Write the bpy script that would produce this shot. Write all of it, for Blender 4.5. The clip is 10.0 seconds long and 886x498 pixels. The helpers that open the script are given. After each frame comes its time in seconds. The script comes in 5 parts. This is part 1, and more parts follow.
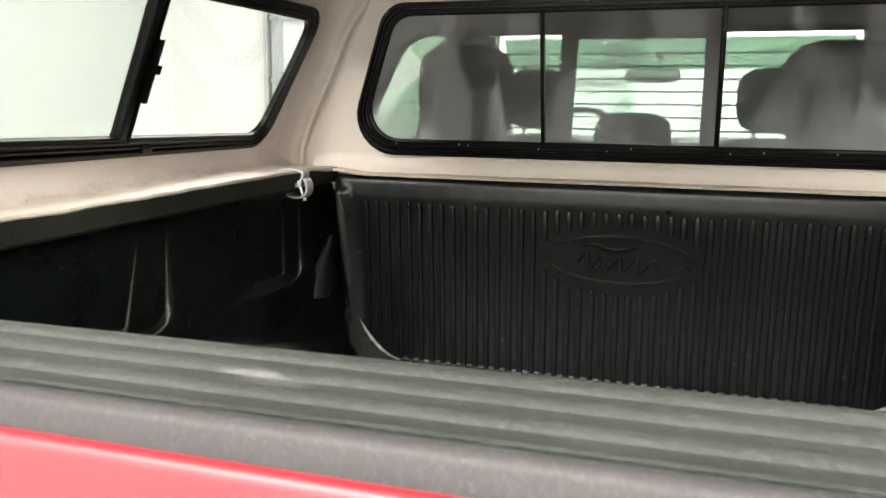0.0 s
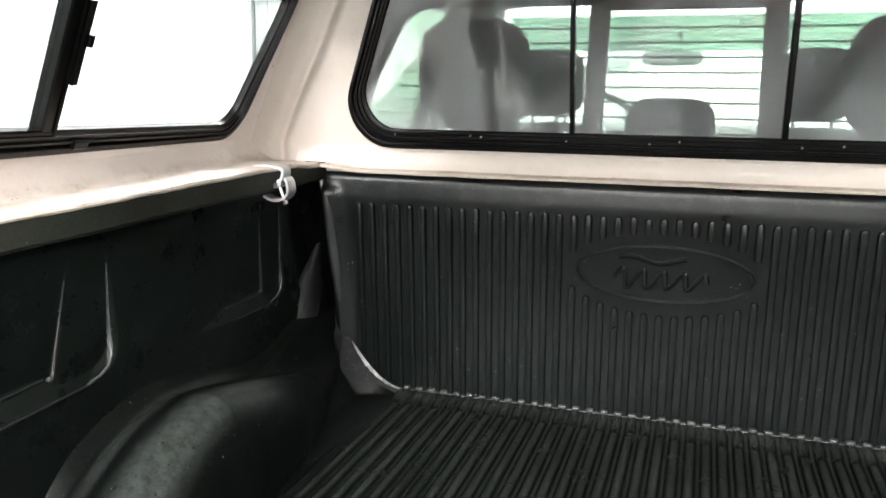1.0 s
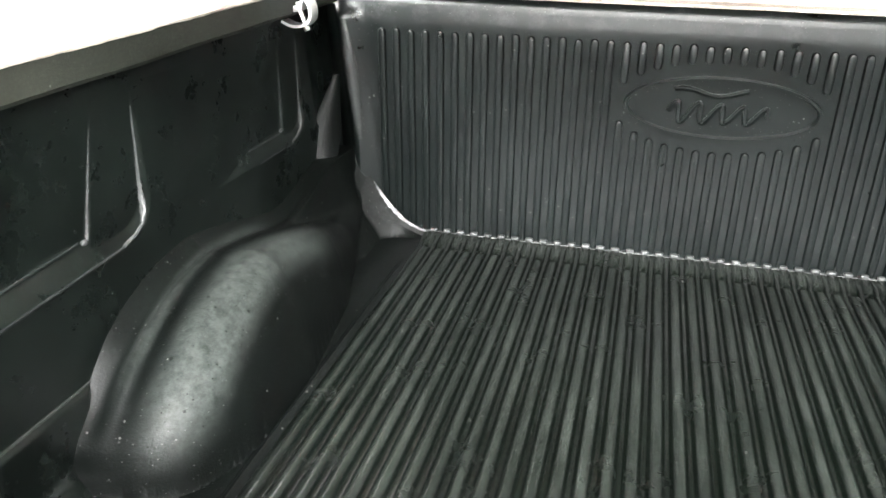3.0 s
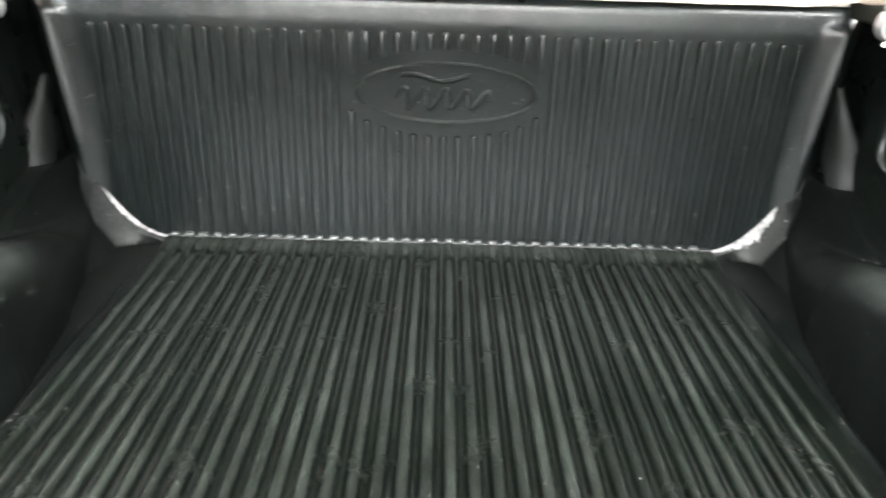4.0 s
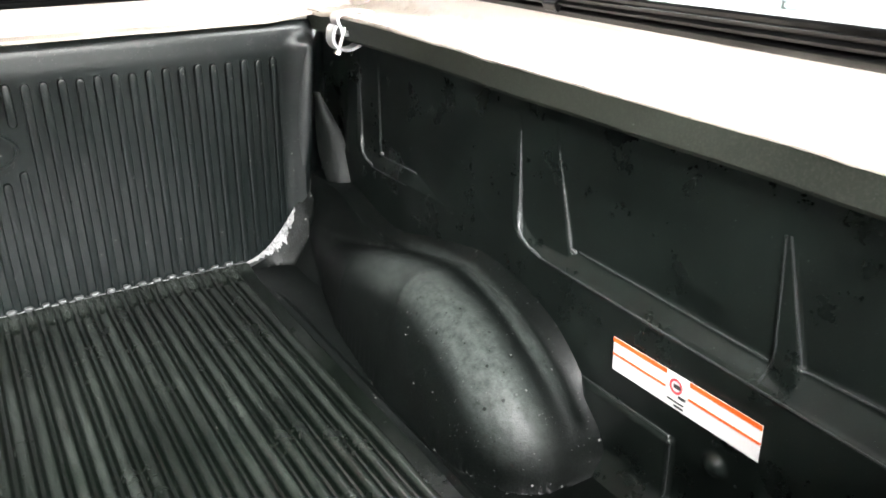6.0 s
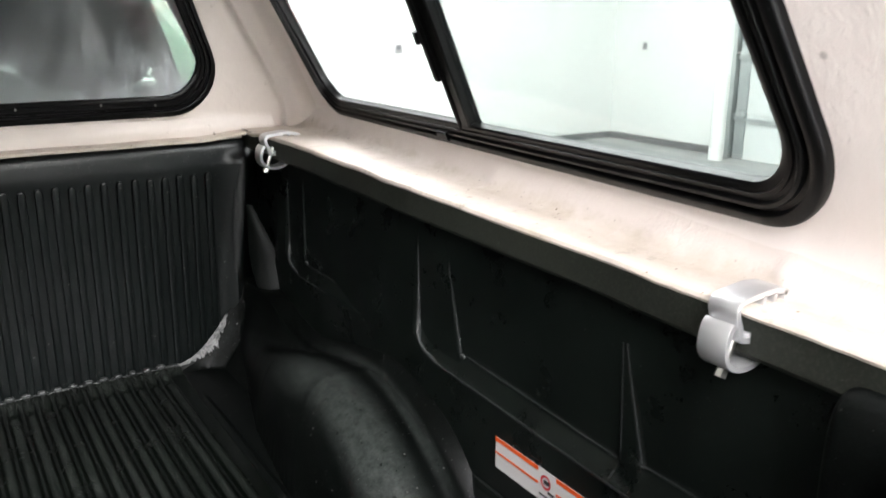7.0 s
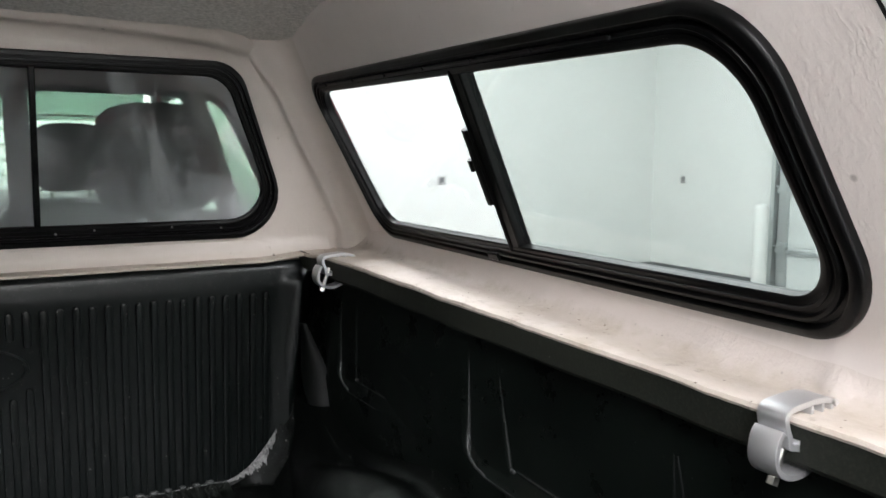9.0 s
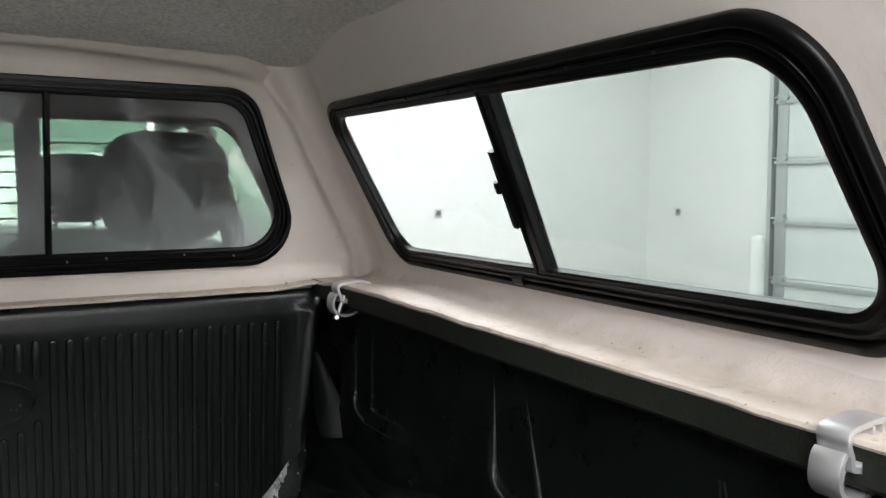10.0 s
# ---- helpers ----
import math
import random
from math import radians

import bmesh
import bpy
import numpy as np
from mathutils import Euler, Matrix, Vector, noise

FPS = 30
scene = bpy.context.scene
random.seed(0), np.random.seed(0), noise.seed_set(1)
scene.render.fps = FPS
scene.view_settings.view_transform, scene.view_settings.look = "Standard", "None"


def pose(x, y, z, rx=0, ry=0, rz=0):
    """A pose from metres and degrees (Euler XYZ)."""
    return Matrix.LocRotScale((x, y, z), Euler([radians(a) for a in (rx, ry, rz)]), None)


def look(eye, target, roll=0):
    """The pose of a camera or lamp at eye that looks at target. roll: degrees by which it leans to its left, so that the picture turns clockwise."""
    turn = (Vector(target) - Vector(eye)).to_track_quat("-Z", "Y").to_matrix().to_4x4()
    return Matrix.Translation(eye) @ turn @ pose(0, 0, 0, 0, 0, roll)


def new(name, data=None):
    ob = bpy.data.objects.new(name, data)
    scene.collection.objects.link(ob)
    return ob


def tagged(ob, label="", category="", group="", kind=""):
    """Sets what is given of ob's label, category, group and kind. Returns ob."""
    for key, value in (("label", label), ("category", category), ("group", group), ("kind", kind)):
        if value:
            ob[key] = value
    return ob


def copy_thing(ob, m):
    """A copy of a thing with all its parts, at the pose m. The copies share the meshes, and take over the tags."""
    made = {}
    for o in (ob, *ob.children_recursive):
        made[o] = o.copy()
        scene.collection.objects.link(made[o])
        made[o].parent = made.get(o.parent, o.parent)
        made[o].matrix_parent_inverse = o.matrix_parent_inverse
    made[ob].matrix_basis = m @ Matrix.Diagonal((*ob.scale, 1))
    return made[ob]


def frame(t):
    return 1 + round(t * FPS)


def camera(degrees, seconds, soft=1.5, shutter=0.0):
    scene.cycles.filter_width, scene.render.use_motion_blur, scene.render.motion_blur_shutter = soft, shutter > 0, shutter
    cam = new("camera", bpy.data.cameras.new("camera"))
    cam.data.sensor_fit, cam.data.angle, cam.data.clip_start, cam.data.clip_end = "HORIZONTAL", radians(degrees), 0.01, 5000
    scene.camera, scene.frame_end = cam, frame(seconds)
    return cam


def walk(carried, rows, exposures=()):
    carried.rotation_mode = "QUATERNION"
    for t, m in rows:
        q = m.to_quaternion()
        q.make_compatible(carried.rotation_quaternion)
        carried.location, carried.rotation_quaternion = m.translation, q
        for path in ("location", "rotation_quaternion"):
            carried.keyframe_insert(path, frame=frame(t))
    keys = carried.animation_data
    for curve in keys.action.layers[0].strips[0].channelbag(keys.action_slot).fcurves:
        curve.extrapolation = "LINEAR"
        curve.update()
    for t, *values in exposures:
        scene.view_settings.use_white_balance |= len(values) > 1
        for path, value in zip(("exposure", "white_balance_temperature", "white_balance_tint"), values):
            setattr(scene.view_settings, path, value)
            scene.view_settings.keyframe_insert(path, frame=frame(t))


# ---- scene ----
# camera and its way
cam = camera(57.1, 10.0, 1.5, 0.3)
PATH = [
    (0, (0.227, -0.103, 0.712), (-0.398, 1.768, 0.383), 0.8),
    (0.5, (0.149, 0.076, 0.715), (-0.455, 1.953, 0.379), 0.9),
    (1, (0.072, 0.22, 0.708), (-0.525, 2.095, 0.348), 0.8),
    (1.5, (-0.055, 0.266, 0.689), (-0.596, 2.11, 0.137), 1.0),
    (2, (-0.161, 0.275, 0.679), (-0.641, 2.097, 0.008), 1.4),
    (2.2, (-0.189, 0.274, 0.677), (-0.654, 2.09, -0.021), 1.4),
    (3.3, (-0.113, 0.314, 0.71), (-0.512, 2.109, -0.075), 1.4),
    (3.5, (-0.085, 0.318, 0.705), (-0.404, 2.131, -0.076), 1.7),
    (4, (-0.005, 0.336, 0.687), (0.009, 2.184, -0.078), 1.8),
    (4.5, (0.068, 0.345, 0.67), (0.476, 2.157, -0.07), 1.8),
    (5, (0.106, 0.354, 0.671), (0.813, 2.073, -0.067), 2.0),
    (5.2, (0.108, 0.357, 0.673), (0.914, 2.032, -0.065), 2.3),
    (6.3, (0.12, 0.271, 0.787), (1.09, 1.842, 0.017), -1.0),
    (6.5, (0.134, 0.244, 0.796), (1.126, 1.826, 0.079), -0.9),
    (7, (0.163, 0.161, 0.803), (1.204, 1.78, 0.258), -0.0),
    (7.5, (0.178, 0.101, 0.798), (1.232, 1.748, 0.381), 0.1),
    (8, (0.173, 0.083, 0.797), (1.183, 1.772, 0.441), 0.2),
    (8.5, (0.152, 0.094, 0.802), (1.146, 1.8, 0.481), 0.3),
    (9, (0.111, 0.118, 0.795), (1.103, 1.839, 0.561), 0.2),
    (9.5, (0.086, 0.144, 0.783), (1.086, 1.868, 0.611), 0.1),
    (10, (0.075, 0.162, 0.776), (1.087, 1.88, 0.626), -0.0),
]
# stops, white balance and tint along the way
EXPOSURES = [(0, 0.38, 7200, 10), (0.5, 0.88, 6900, 10), (1, 1.09, 6700, 11), (1.5, 1.72, 6700, 12), (2, 2.55, 6600, 12), (2.2, 2.6, 6600, 12), (3.3, 2.6, 6600, 10), (4.5, 2.6, 6600, 10), (5.0, 2.7, 6500, 10),
             (5.2, 2.7, 6400, 10), (6.3, 2.25, 6600, 10), (6.5, 2.10, 6600, 10), (7, 0.56, 6550, 12), (7.5, 0.12, 6500, 14), (8, -0.05, 6450, 14), (9, -0.10, 6450, 12), (10, -0.15, 6500, 10)]
walk(cam, [(t, look(eye, target, roll)) for t, eye, target, roll in PATH], EXPOSURES)

# light: a closed, white-painted workshop with ceiling lights
GROUND = -0.85
world = bpy.data.worlds.new("world")
world.use_nodes = True
world.node_tree.nodes["Background"].inputs[0].default_value = (0.8, 0.85, 0.9, 1)
world.node_tree.nodes["Background"].inputs[1].default_value = 0.05
scene.world = world
for lx, ly, watts in ((-1.4, -4.3, 1350.0), (4.0, -4.3, 850.0), (-1.4, 5.6, 1100.0), (4.2, 5.2, 1100.0)):
    lamp = bpy.data.lights.new("ceiling_lamp", "AREA")
    lamp.shape, lamp.size, lamp.size_y = "RECTANGLE", 5.2, 3.6
    lamp.energy, lamp.color = watts, (0.98, 0.985, 1.0)
    ob = new("ceiling_lamp", lamp)
    ob.matrix_world = pose(lx, ly, 3.9)

# ---- materials ----
def material(name, base, rough=0.5, metal=0.0, spec=0.5):
    m = bpy.data.materials.new(name)
    m.use_nodes = True
    b = m.node_tree.nodes["Principled BSDF"]
    b.inputs["Base Color"].default_value = (*base, 1)
    b.inputs["Roughness"].default_value = rough
    b.inputs["Metallic"].default_value = metal
    b.inputs["Specular IOR Level"].default_value = spec
    return m


def nodes_of(m):
    return m.node_tree.nodes, m.node_tree.links, m.node_tree.nodes["Principled BSDF"]


def coords(m, scale=(1, 1, 1)):
    n, l, _ = nodes_of(m)
    tc, mp = n.new("ShaderNodeTexCoord"), n.new("ShaderNodeMapping")
    mp.inputs["Scale"].default_value = scale
    l.new(tc.outputs["Object"], mp.inputs["Vector"])
    return mp.outputs["Vector"]


def noise_tex(m, scale, detail=4, rough=0.55, stretch=(1, 1, 1)):
    n, l, _ = nodes_of(m)
    t = n.new("ShaderNodeTexNoise")
    t.inputs["Scale"].default_value, t.inputs["Detail"].default_value, t.inputs["Roughness"].default_value = scale, detail, rough
    l.new(coords(m, stretch), t.inputs["Vector"])
    return t.outputs["Fac"]


def ramp(m, fac, stops):
    n, l, _ = nodes_of(m)
    r = n.new("ShaderNodeValToRGB")
    e = r.color_ramp.elements
    while len(e) < len(stops):
        e.new(0.5)
    for el, (pos, c) in zip(e, stops):
        el.position = pos
        el.color = (*c, 1) if len(c) == 3 else c
    l.new(fac, r.inputs["Fac"])
    return r.outputs["Color"]


def mixed(m, fac, a, b, mode="MIX"):
    n, l, _ = nodes_of(m)
    x = n.new("ShaderNodeMix")
    x.data_type, x.blend_type = "RGBA", mode
    for sock, v in ((x.inputs["Factor"], fac), (x.inputs["A"], a), (x.inputs["B"], b)):
        if isinstance(v, (int, float)):
            sock.default_value = v
        elif isinstance(v, tuple):
            sock.default_value = (*v, 1)
        else:
            l.new(v, sock)
    return x.outputs["Result"]


def bump(m, height, strength, dist, prev=None):
    n, l, b = nodes_of(m)
    k = n.new("ShaderNodeBump")
    k.inputs["Strength"].default_value, k.inputs["Distance"].default_value = strength, dist
    l.new(height, k.inputs["Height"])
    if prev:
        l.new(prev, k.inputs["Normal"])
    l.new(k.outputs["Normal"], b.inputs["Normal"])
    return k.outputs["Normal"]


def grey(a):
    return (a, a, a)


def specks(m, scale, size):
    """Sparse round flecks of grit."""
    n, l, _ = nodes_of(m)
    v = n.new("ShaderNodeTexVoronoi")
    v.inputs["Scale"].default_value = scale
    l.new(coords(m), v.inputs["Vector"])
    near = ramp(m, v.outputs["Distance"], [(size, grey(1.0)), (size + 0.04, grey(0.0))])
    some = ramp(m, v.outputs["Color"], [(0.72, grey(0.0)), (0.78, grey(1.0))])
    return mixed(m, 1.0, near, some, "MULTIPLY")


def plastic(name, dark, light, rough, spec=0.35, grain=0.45, grit=0.06, patch=3.5, fleck=0.11, fuzz=0.8, wave=0.15):
    """Moulded plastic: pebbled grain, dust in patches, flecks of grit, uneven gloss."""
    m = material(name, dark, rough, spec=spec)
    n, l, b = nodes_of(m)
    wide = noise_tex(m, patch, 6, 0.65)
    fine = noise_tex(m, 260, 3, 0.7)
    c = mixed(m, ramp(m, wide, [(0.38, grey(0.0)), (0.68, grey(1.0))]), dark, light)
    c = mixed(m, ramp(m, fine, [(0.48, grey(0.0)), (0.78, grey(fuzz))]), c, tuple(1.7 * q for q in light))
    c = mixed(m, specks(m, 62, grit), c, (fleck, fleck, 0.96 * fleck))
    c = mixed(m, specks(m, 190, grit * 1.6), c, (0.07, 0.07, 0.068))
    l.new(c, b.inputs["Base Color"])
    r = ramp(m, noise_tex(m, 11, 6, 0.7), [(0.3, grey(rough - 0.02)), (0.7, grey(rough + 0.06))])
    l.new(r, b.inputs["Roughness"])
    p = bump(m, noise_tex(m, 330, 3, 0.6), grain, 0.0012)
    bump(m, noise_tex(m, 14, 3), wave, 0.004, p)
    return m


LINER = plastic("liner_plastic", (0.0018, 0.0028, 0.0023), (0.0046, 0.0066, 0.0056), 0.27, 0.42, 0.04, 0.045, 9.0, 0.06, 0.5, 0.03)
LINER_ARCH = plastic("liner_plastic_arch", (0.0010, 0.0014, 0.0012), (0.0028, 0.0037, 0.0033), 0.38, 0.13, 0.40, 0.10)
# crown and outer rim of the arches: pale scuffing with the highlight painted in
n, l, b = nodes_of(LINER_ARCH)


def maths(op, a, c=None):
    k = n.new("ShaderNodeMath")
    k.operation = op
    for sock, v in zip(k.inputs, (a, c)):
        if isinstance(v, (int, float)):
            sock.default_value = v
        elif v is not None:
            l.new(v, sock)
    return k.outputs[0]


def span(v, a, c):
    k = n.new("ShaderNodeMapRange")
    k.interpolation_type = "SMOOTHSTEP"
    k.inputs["From Min"].default_value, k.inputs["From Max"].default_value = a, c
    l.new(v, k.inputs["Value"])
    return k.outputs["Result"]


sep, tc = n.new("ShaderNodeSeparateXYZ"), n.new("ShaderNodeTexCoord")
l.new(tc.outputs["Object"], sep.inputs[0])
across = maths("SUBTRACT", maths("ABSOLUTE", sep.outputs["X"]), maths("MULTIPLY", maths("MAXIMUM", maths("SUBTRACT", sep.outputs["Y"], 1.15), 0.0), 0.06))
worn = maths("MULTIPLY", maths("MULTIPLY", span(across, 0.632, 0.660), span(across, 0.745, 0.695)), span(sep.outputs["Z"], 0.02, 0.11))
# outer rim: a band of highlight painted along the bead
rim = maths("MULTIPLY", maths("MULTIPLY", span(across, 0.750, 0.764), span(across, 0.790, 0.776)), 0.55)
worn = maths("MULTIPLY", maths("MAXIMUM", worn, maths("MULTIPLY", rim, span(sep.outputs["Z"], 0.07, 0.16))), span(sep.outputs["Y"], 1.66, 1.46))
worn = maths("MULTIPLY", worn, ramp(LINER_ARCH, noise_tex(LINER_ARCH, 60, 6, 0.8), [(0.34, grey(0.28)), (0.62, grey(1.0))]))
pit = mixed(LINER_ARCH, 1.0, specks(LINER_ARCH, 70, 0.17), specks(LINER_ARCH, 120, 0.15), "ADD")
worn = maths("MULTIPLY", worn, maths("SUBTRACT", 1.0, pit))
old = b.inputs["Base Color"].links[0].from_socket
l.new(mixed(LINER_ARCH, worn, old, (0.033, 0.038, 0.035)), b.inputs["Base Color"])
LINER_BACK = plastic("liner_plastic_worn", (0.0028, 0.0042, 0.0039), (0.0048, 0.0068, 0.0065), 0.29, 0.38, 0.02, 0.10, 3.5, 0.14, 0.35, 0.01)
n, l, b = nodes_of(LINER_BACK)
sep, tc = n.new("ShaderNodeSeparateXYZ"), n.new("ShaderNodeTexCoord")
l.new(tc.outputs["Object"], sep.inputs[0])
# pale blotches over the plain band along the panel's top
band_blotch = maths("MULTIPLY", span(sep.outputs["Z"], 0.476, 0.490), ramp(LINER_BACK, noise_tex(LINER_BACK, 24, 8, 0.78), [(0.50, grey(0.0)), (0.68, grey(0.8))]))
old = b.inputs["Base Color"].links[0].from_socket
l.new(mixed(LINER_BACK, band_blotch, old, (0.030, 0.031, 0.033)), b.inputs["Base Color"])
# paler plastic for worn edges, with their shine put into the colour
WORN_SHINE = plastic("worn_shine_plastic", (0.020, 0.022, 0.022), (0.070, 0.073, 0.072), 0.36, 0.5, 0.7)
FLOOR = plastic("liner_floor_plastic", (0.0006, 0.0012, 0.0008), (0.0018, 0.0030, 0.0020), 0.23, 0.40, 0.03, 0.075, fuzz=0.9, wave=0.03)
# rib crowns lightened by height: highlight lines painted in, broken up like wear
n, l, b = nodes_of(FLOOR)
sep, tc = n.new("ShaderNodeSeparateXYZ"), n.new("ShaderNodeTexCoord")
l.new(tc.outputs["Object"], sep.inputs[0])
crown_shine = n.new("ShaderNodeMapRange")
crown_shine.inputs["From Min"].default_value, crown_shine.inputs["From Max"].default_value = 0.0062, 0.0098
l.new(sep.outputs["Z"], crown_shine.inputs["Value"])
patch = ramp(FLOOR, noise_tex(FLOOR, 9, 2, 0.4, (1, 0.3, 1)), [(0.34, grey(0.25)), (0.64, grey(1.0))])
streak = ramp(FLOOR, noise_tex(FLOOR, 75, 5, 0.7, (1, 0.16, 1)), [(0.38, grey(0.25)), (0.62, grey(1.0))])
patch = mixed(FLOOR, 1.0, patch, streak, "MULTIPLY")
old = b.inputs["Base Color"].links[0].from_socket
l.new(mixed(FLOOR, mixed(FLOOR, 1.0, crown_shine.outputs["Result"], patch, "MULTIPLY"), old, (0.0200, 0.0240, 0.0205)), b.inputs["Base Color"])
GUSSET = plastic("gusset_plastic", (0.0014, 0.0019, 0.0017), (0.0034, 0.0042, 0.0038), 0.46, 0.11)
# a dimmer pale plastic, likewise standing in for shine
WORN_SHINE_DIM = plastic("worn_shine_dim", (0.008, 0.009, 0.009), (0.021, 0.023, 0.023), 0.3, 0.5, 0.7)
# corner band and gusset foot: scuffed, their sheen put into the paler tone
SCUFFED_SHEEN = plastic("scuffed_sheen", (0.0011, 0.0015, 0.0013), (0.0085, 0.0095, 0.0092), 0.46, 0.11, 0.6, 0.12, 26)
SCUFFED = plastic("scuffed_plastic", (0.045, 0.046, 0.046), (0.26, 0.255, 0.255), 0.36, 0.5, 0.9, 0.06, 24)
RAIL = plastic("rail_cover", (0.0092, 0.0105, 0.0080), (0.020, 0.0217, 0.0168), 0.55, 0.25)
GATE_CAP = plastic("tailgate_plastic", (0.022, 0.026, 0.024), (0.042, 0.047, 0.044), 0.42, 0.4)
n, l, b = nodes_of(GATE_CAP)
chalk = ramp(GATE_CAP, noise_tex(GATE_CAP, 5, 8, 0.75, (1, 4, 1)), [(0.60, grey(0.0)), (0.72, grey(0.6))])
old = b.inputs["Base Color"].links[0].from_socket
l.new(mixed(GATE_CAP, chalk, old, (0.17, 0.175, 0.17)), b.inputs["Base Color"])
LIP = plastic("tailgate_lip", (0.026, 0.0245, 0.0265), (0.031, 0.029, 0.031), 0.5, 0.30, 0.1, 0.03)
FRAME = plastic("black_frame", (0.0014, 0.0014, 0.0015), (0.0028, 0.0028, 0.0029), 0.30, 0.20, 0.12, 0.03)
TRIM = plastic("cab_trim", (0.035, 0.035, 0.036), (0.06, 0.06, 0.06), 0.6, 0.3)


def strokes(m):
    """Curved brush marks, a few centimetres long."""
    n, l, _ = nodes_of(m)
    t = n.new("ShaderNodeTexNoise")
    t.inputs["Scale"].default_value, t.inputs["Detail"].default_value, t.inputs["Roughness"].default_value = 150, 3, 0.6
    t.inputs["Distortion"].default_value = 0.5
    mp = n.new("ShaderNodeMapping")
    mp.inputs["Rotation"].default_value = (radians(-24), 0, 0)
    mp.inputs["Scale"].default_value = (0.7, 1.0, 0.45)
    warp = n.new("ShaderNodeTexNoise")
    warp.inputs["Scale"].default_value, warp.inputs["Detail"].default_value = 9, 2
    push = n.new("ShaderNodeVectorMath")
    push.operation, push.inputs["Scale"].default_value = "SCALE", 0.045
    add = n.new("ShaderNodeVectorMath")
    base = coords(m)
    l.new(base, warp.inputs["Vector"])
    l.new(warp.outputs["Color"], push.inputs[0])
    l.new(base, add.inputs[0])
    l.new(push.outputs[0], add.inputs[1])
    l.new(add.outputs[0], mp.inputs["Vector"])
    l.new(mp.outputs["Vector"], t.inputs["Vector"])
    return ramp(m, t.outputs["Fac"], [(0.42, grey(0.0)), (0.58, grey(0.45)), (0.80, grey(1.0))])


def fibreglass(name, base, dirty, stroke, rough=0.45, dirt=0.55):
    m = material(name, base, 0.5)
    n, l, b = nodes_of(m)
    c = mixed(m, ramp(m, noise_tex(m, 2.2, 6, 0.65), [(0.4, grey(0.0)), (0.75, grey(1.0))]), base, dirty)
    grit = ramp(m, noise_tex(m, 26, 6, 0.75), [(0.64 - 0.2 * (dirt - 0.55), grey(0.0)), (0.76 - 0.2 * (dirt - 0.55), grey(dirt))])
    c = mixed(m, grit, c, (0.27, 0.22, 0.17))
    c = mixed(m, specks(m, 16, 0.035), c, (0.10, 0.07, 0.05))
    l.new(c, b.inputs["Base Color"])
    l.new(ramp(m, noise_tex(m, 7, 4), [(0.3, grey(rough - 0.06)), (0.7, grey(rough + 0.16))]), b.inputs["Roughness"])
    laid = ramp(m, noise_tex(m, 5.5, 3, 0.6), [(0.40, grey(0.22)), (0.66, grey(1.0))])
    p = bump(m, mixed(m, 1.0, strokes(m), laid, "MULTIPLY"), stroke, 0.0016)
    p = bump(m, noise_tex(m, 11, 3, 0.5), 0.3, 0.012, p)
    bump(m, noise_tex(m, 260, 2), 0.2, 0.0008, p)
    return m


BEIGE = fibreglass("painted_fibreglass", (0.60, 0.538, 0.495), (0.52, 0.462, 0.412), 0.16)
BEIGE_ROUGH = fibreglass("brushed_fibreglass", (0.66, 0.595, 0.565), (0.59, 0.528, 0.495), 0.32)
BEIGE_DIRTY = fibreglass("dusty_flange", (0.54, 0.478, 0.425), (0.45, 0.392, 0.325), 0.6, 0.62, 0.85)
n, l, b = nodes_of(BEIGE_DIRTY)
grime = ramp(BEIGE_DIRTY, noise_tex(BEIGE_DIRTY, 13, 8, 0.78, (1.5, 0.6, 1.0)), [(0.48, grey(0.0)), (0.70, grey(0.6))])
old = b.inputs["Base Color"].links[0].from_socket
grit = mixed(BEIGE_DIRTY, specks(BEIGE_DIRTY, 95, 0.14), mixed(BEIGE_DIRTY, grime, old, (0.36, 0.30, 0.22)), (0.16, 0.125, 0.09))
# the settled dust thins out, unevenly, where the flange turns up into the side
sep, tc = n.new("ShaderNodeSeparateXYZ"), n.new("ShaderNodeTexCoord")
l.new(tc.outputs["Object"], sep.inputs[0])
rise = n.new("ShaderNodeMath")
rise.operation, rise.inputs[1].default_value = "MULTIPLY_ADD", -0.018
l.new(sep.outputs["Y"], rise.inputs[0])
l.new(sep.outputs["Z"], rise.inputs[2])
fray = n.new("ShaderNodeMath")
fray.operation, fray.inputs[1].default_value = "MULTIPLY_ADD", 0.05
l.new(noise_tex(BEIGE_DIRTY, 22, 5, 0.65), fray.inputs[0])
l.new(rise.outputs[0], fray.inputs[2])
clean = n.new("ShaderNodeMapRange")
clean.inputs["From Min"].default_value, clean.inputs["From Max"].default_value = 0.560, 0.576
l.new(fray.outputs[0], clean.inputs["Value"])
l.new(mixed(BEIGE_DIRTY, clean.outputs["Result"], grit, (0.60, 0.535, 0.498)), b.inputs["Base Color"])
bump(BEIGE_DIRTY, noise_tex(BEIGE_DIRTY, 120, 4, 0.7), 0.45, 0.002, b.inputs["Normal"].links[0].from_socket)

HEADLINER = material("headliner_carpet", (0.3, 0.29, 0.27), 0.95, spec=0.1)
n, l, b = nodes_of(HEADLINER)
l.new(mixed(HEADLINER, ramp(HEADLINER, noise_tex(HEADLINER, 120, 4, 0.8), [(0.35, grey(0.0)), (0.65, grey(1.0))]), (0.46, 0.44, 0.41), (0.78, 0.75, 0.71)), b.inputs["Base Color"])
bump(HEADLINER, noise_tex(HEADLINER, 150, 4, 0.8), 0.8, 0.004)

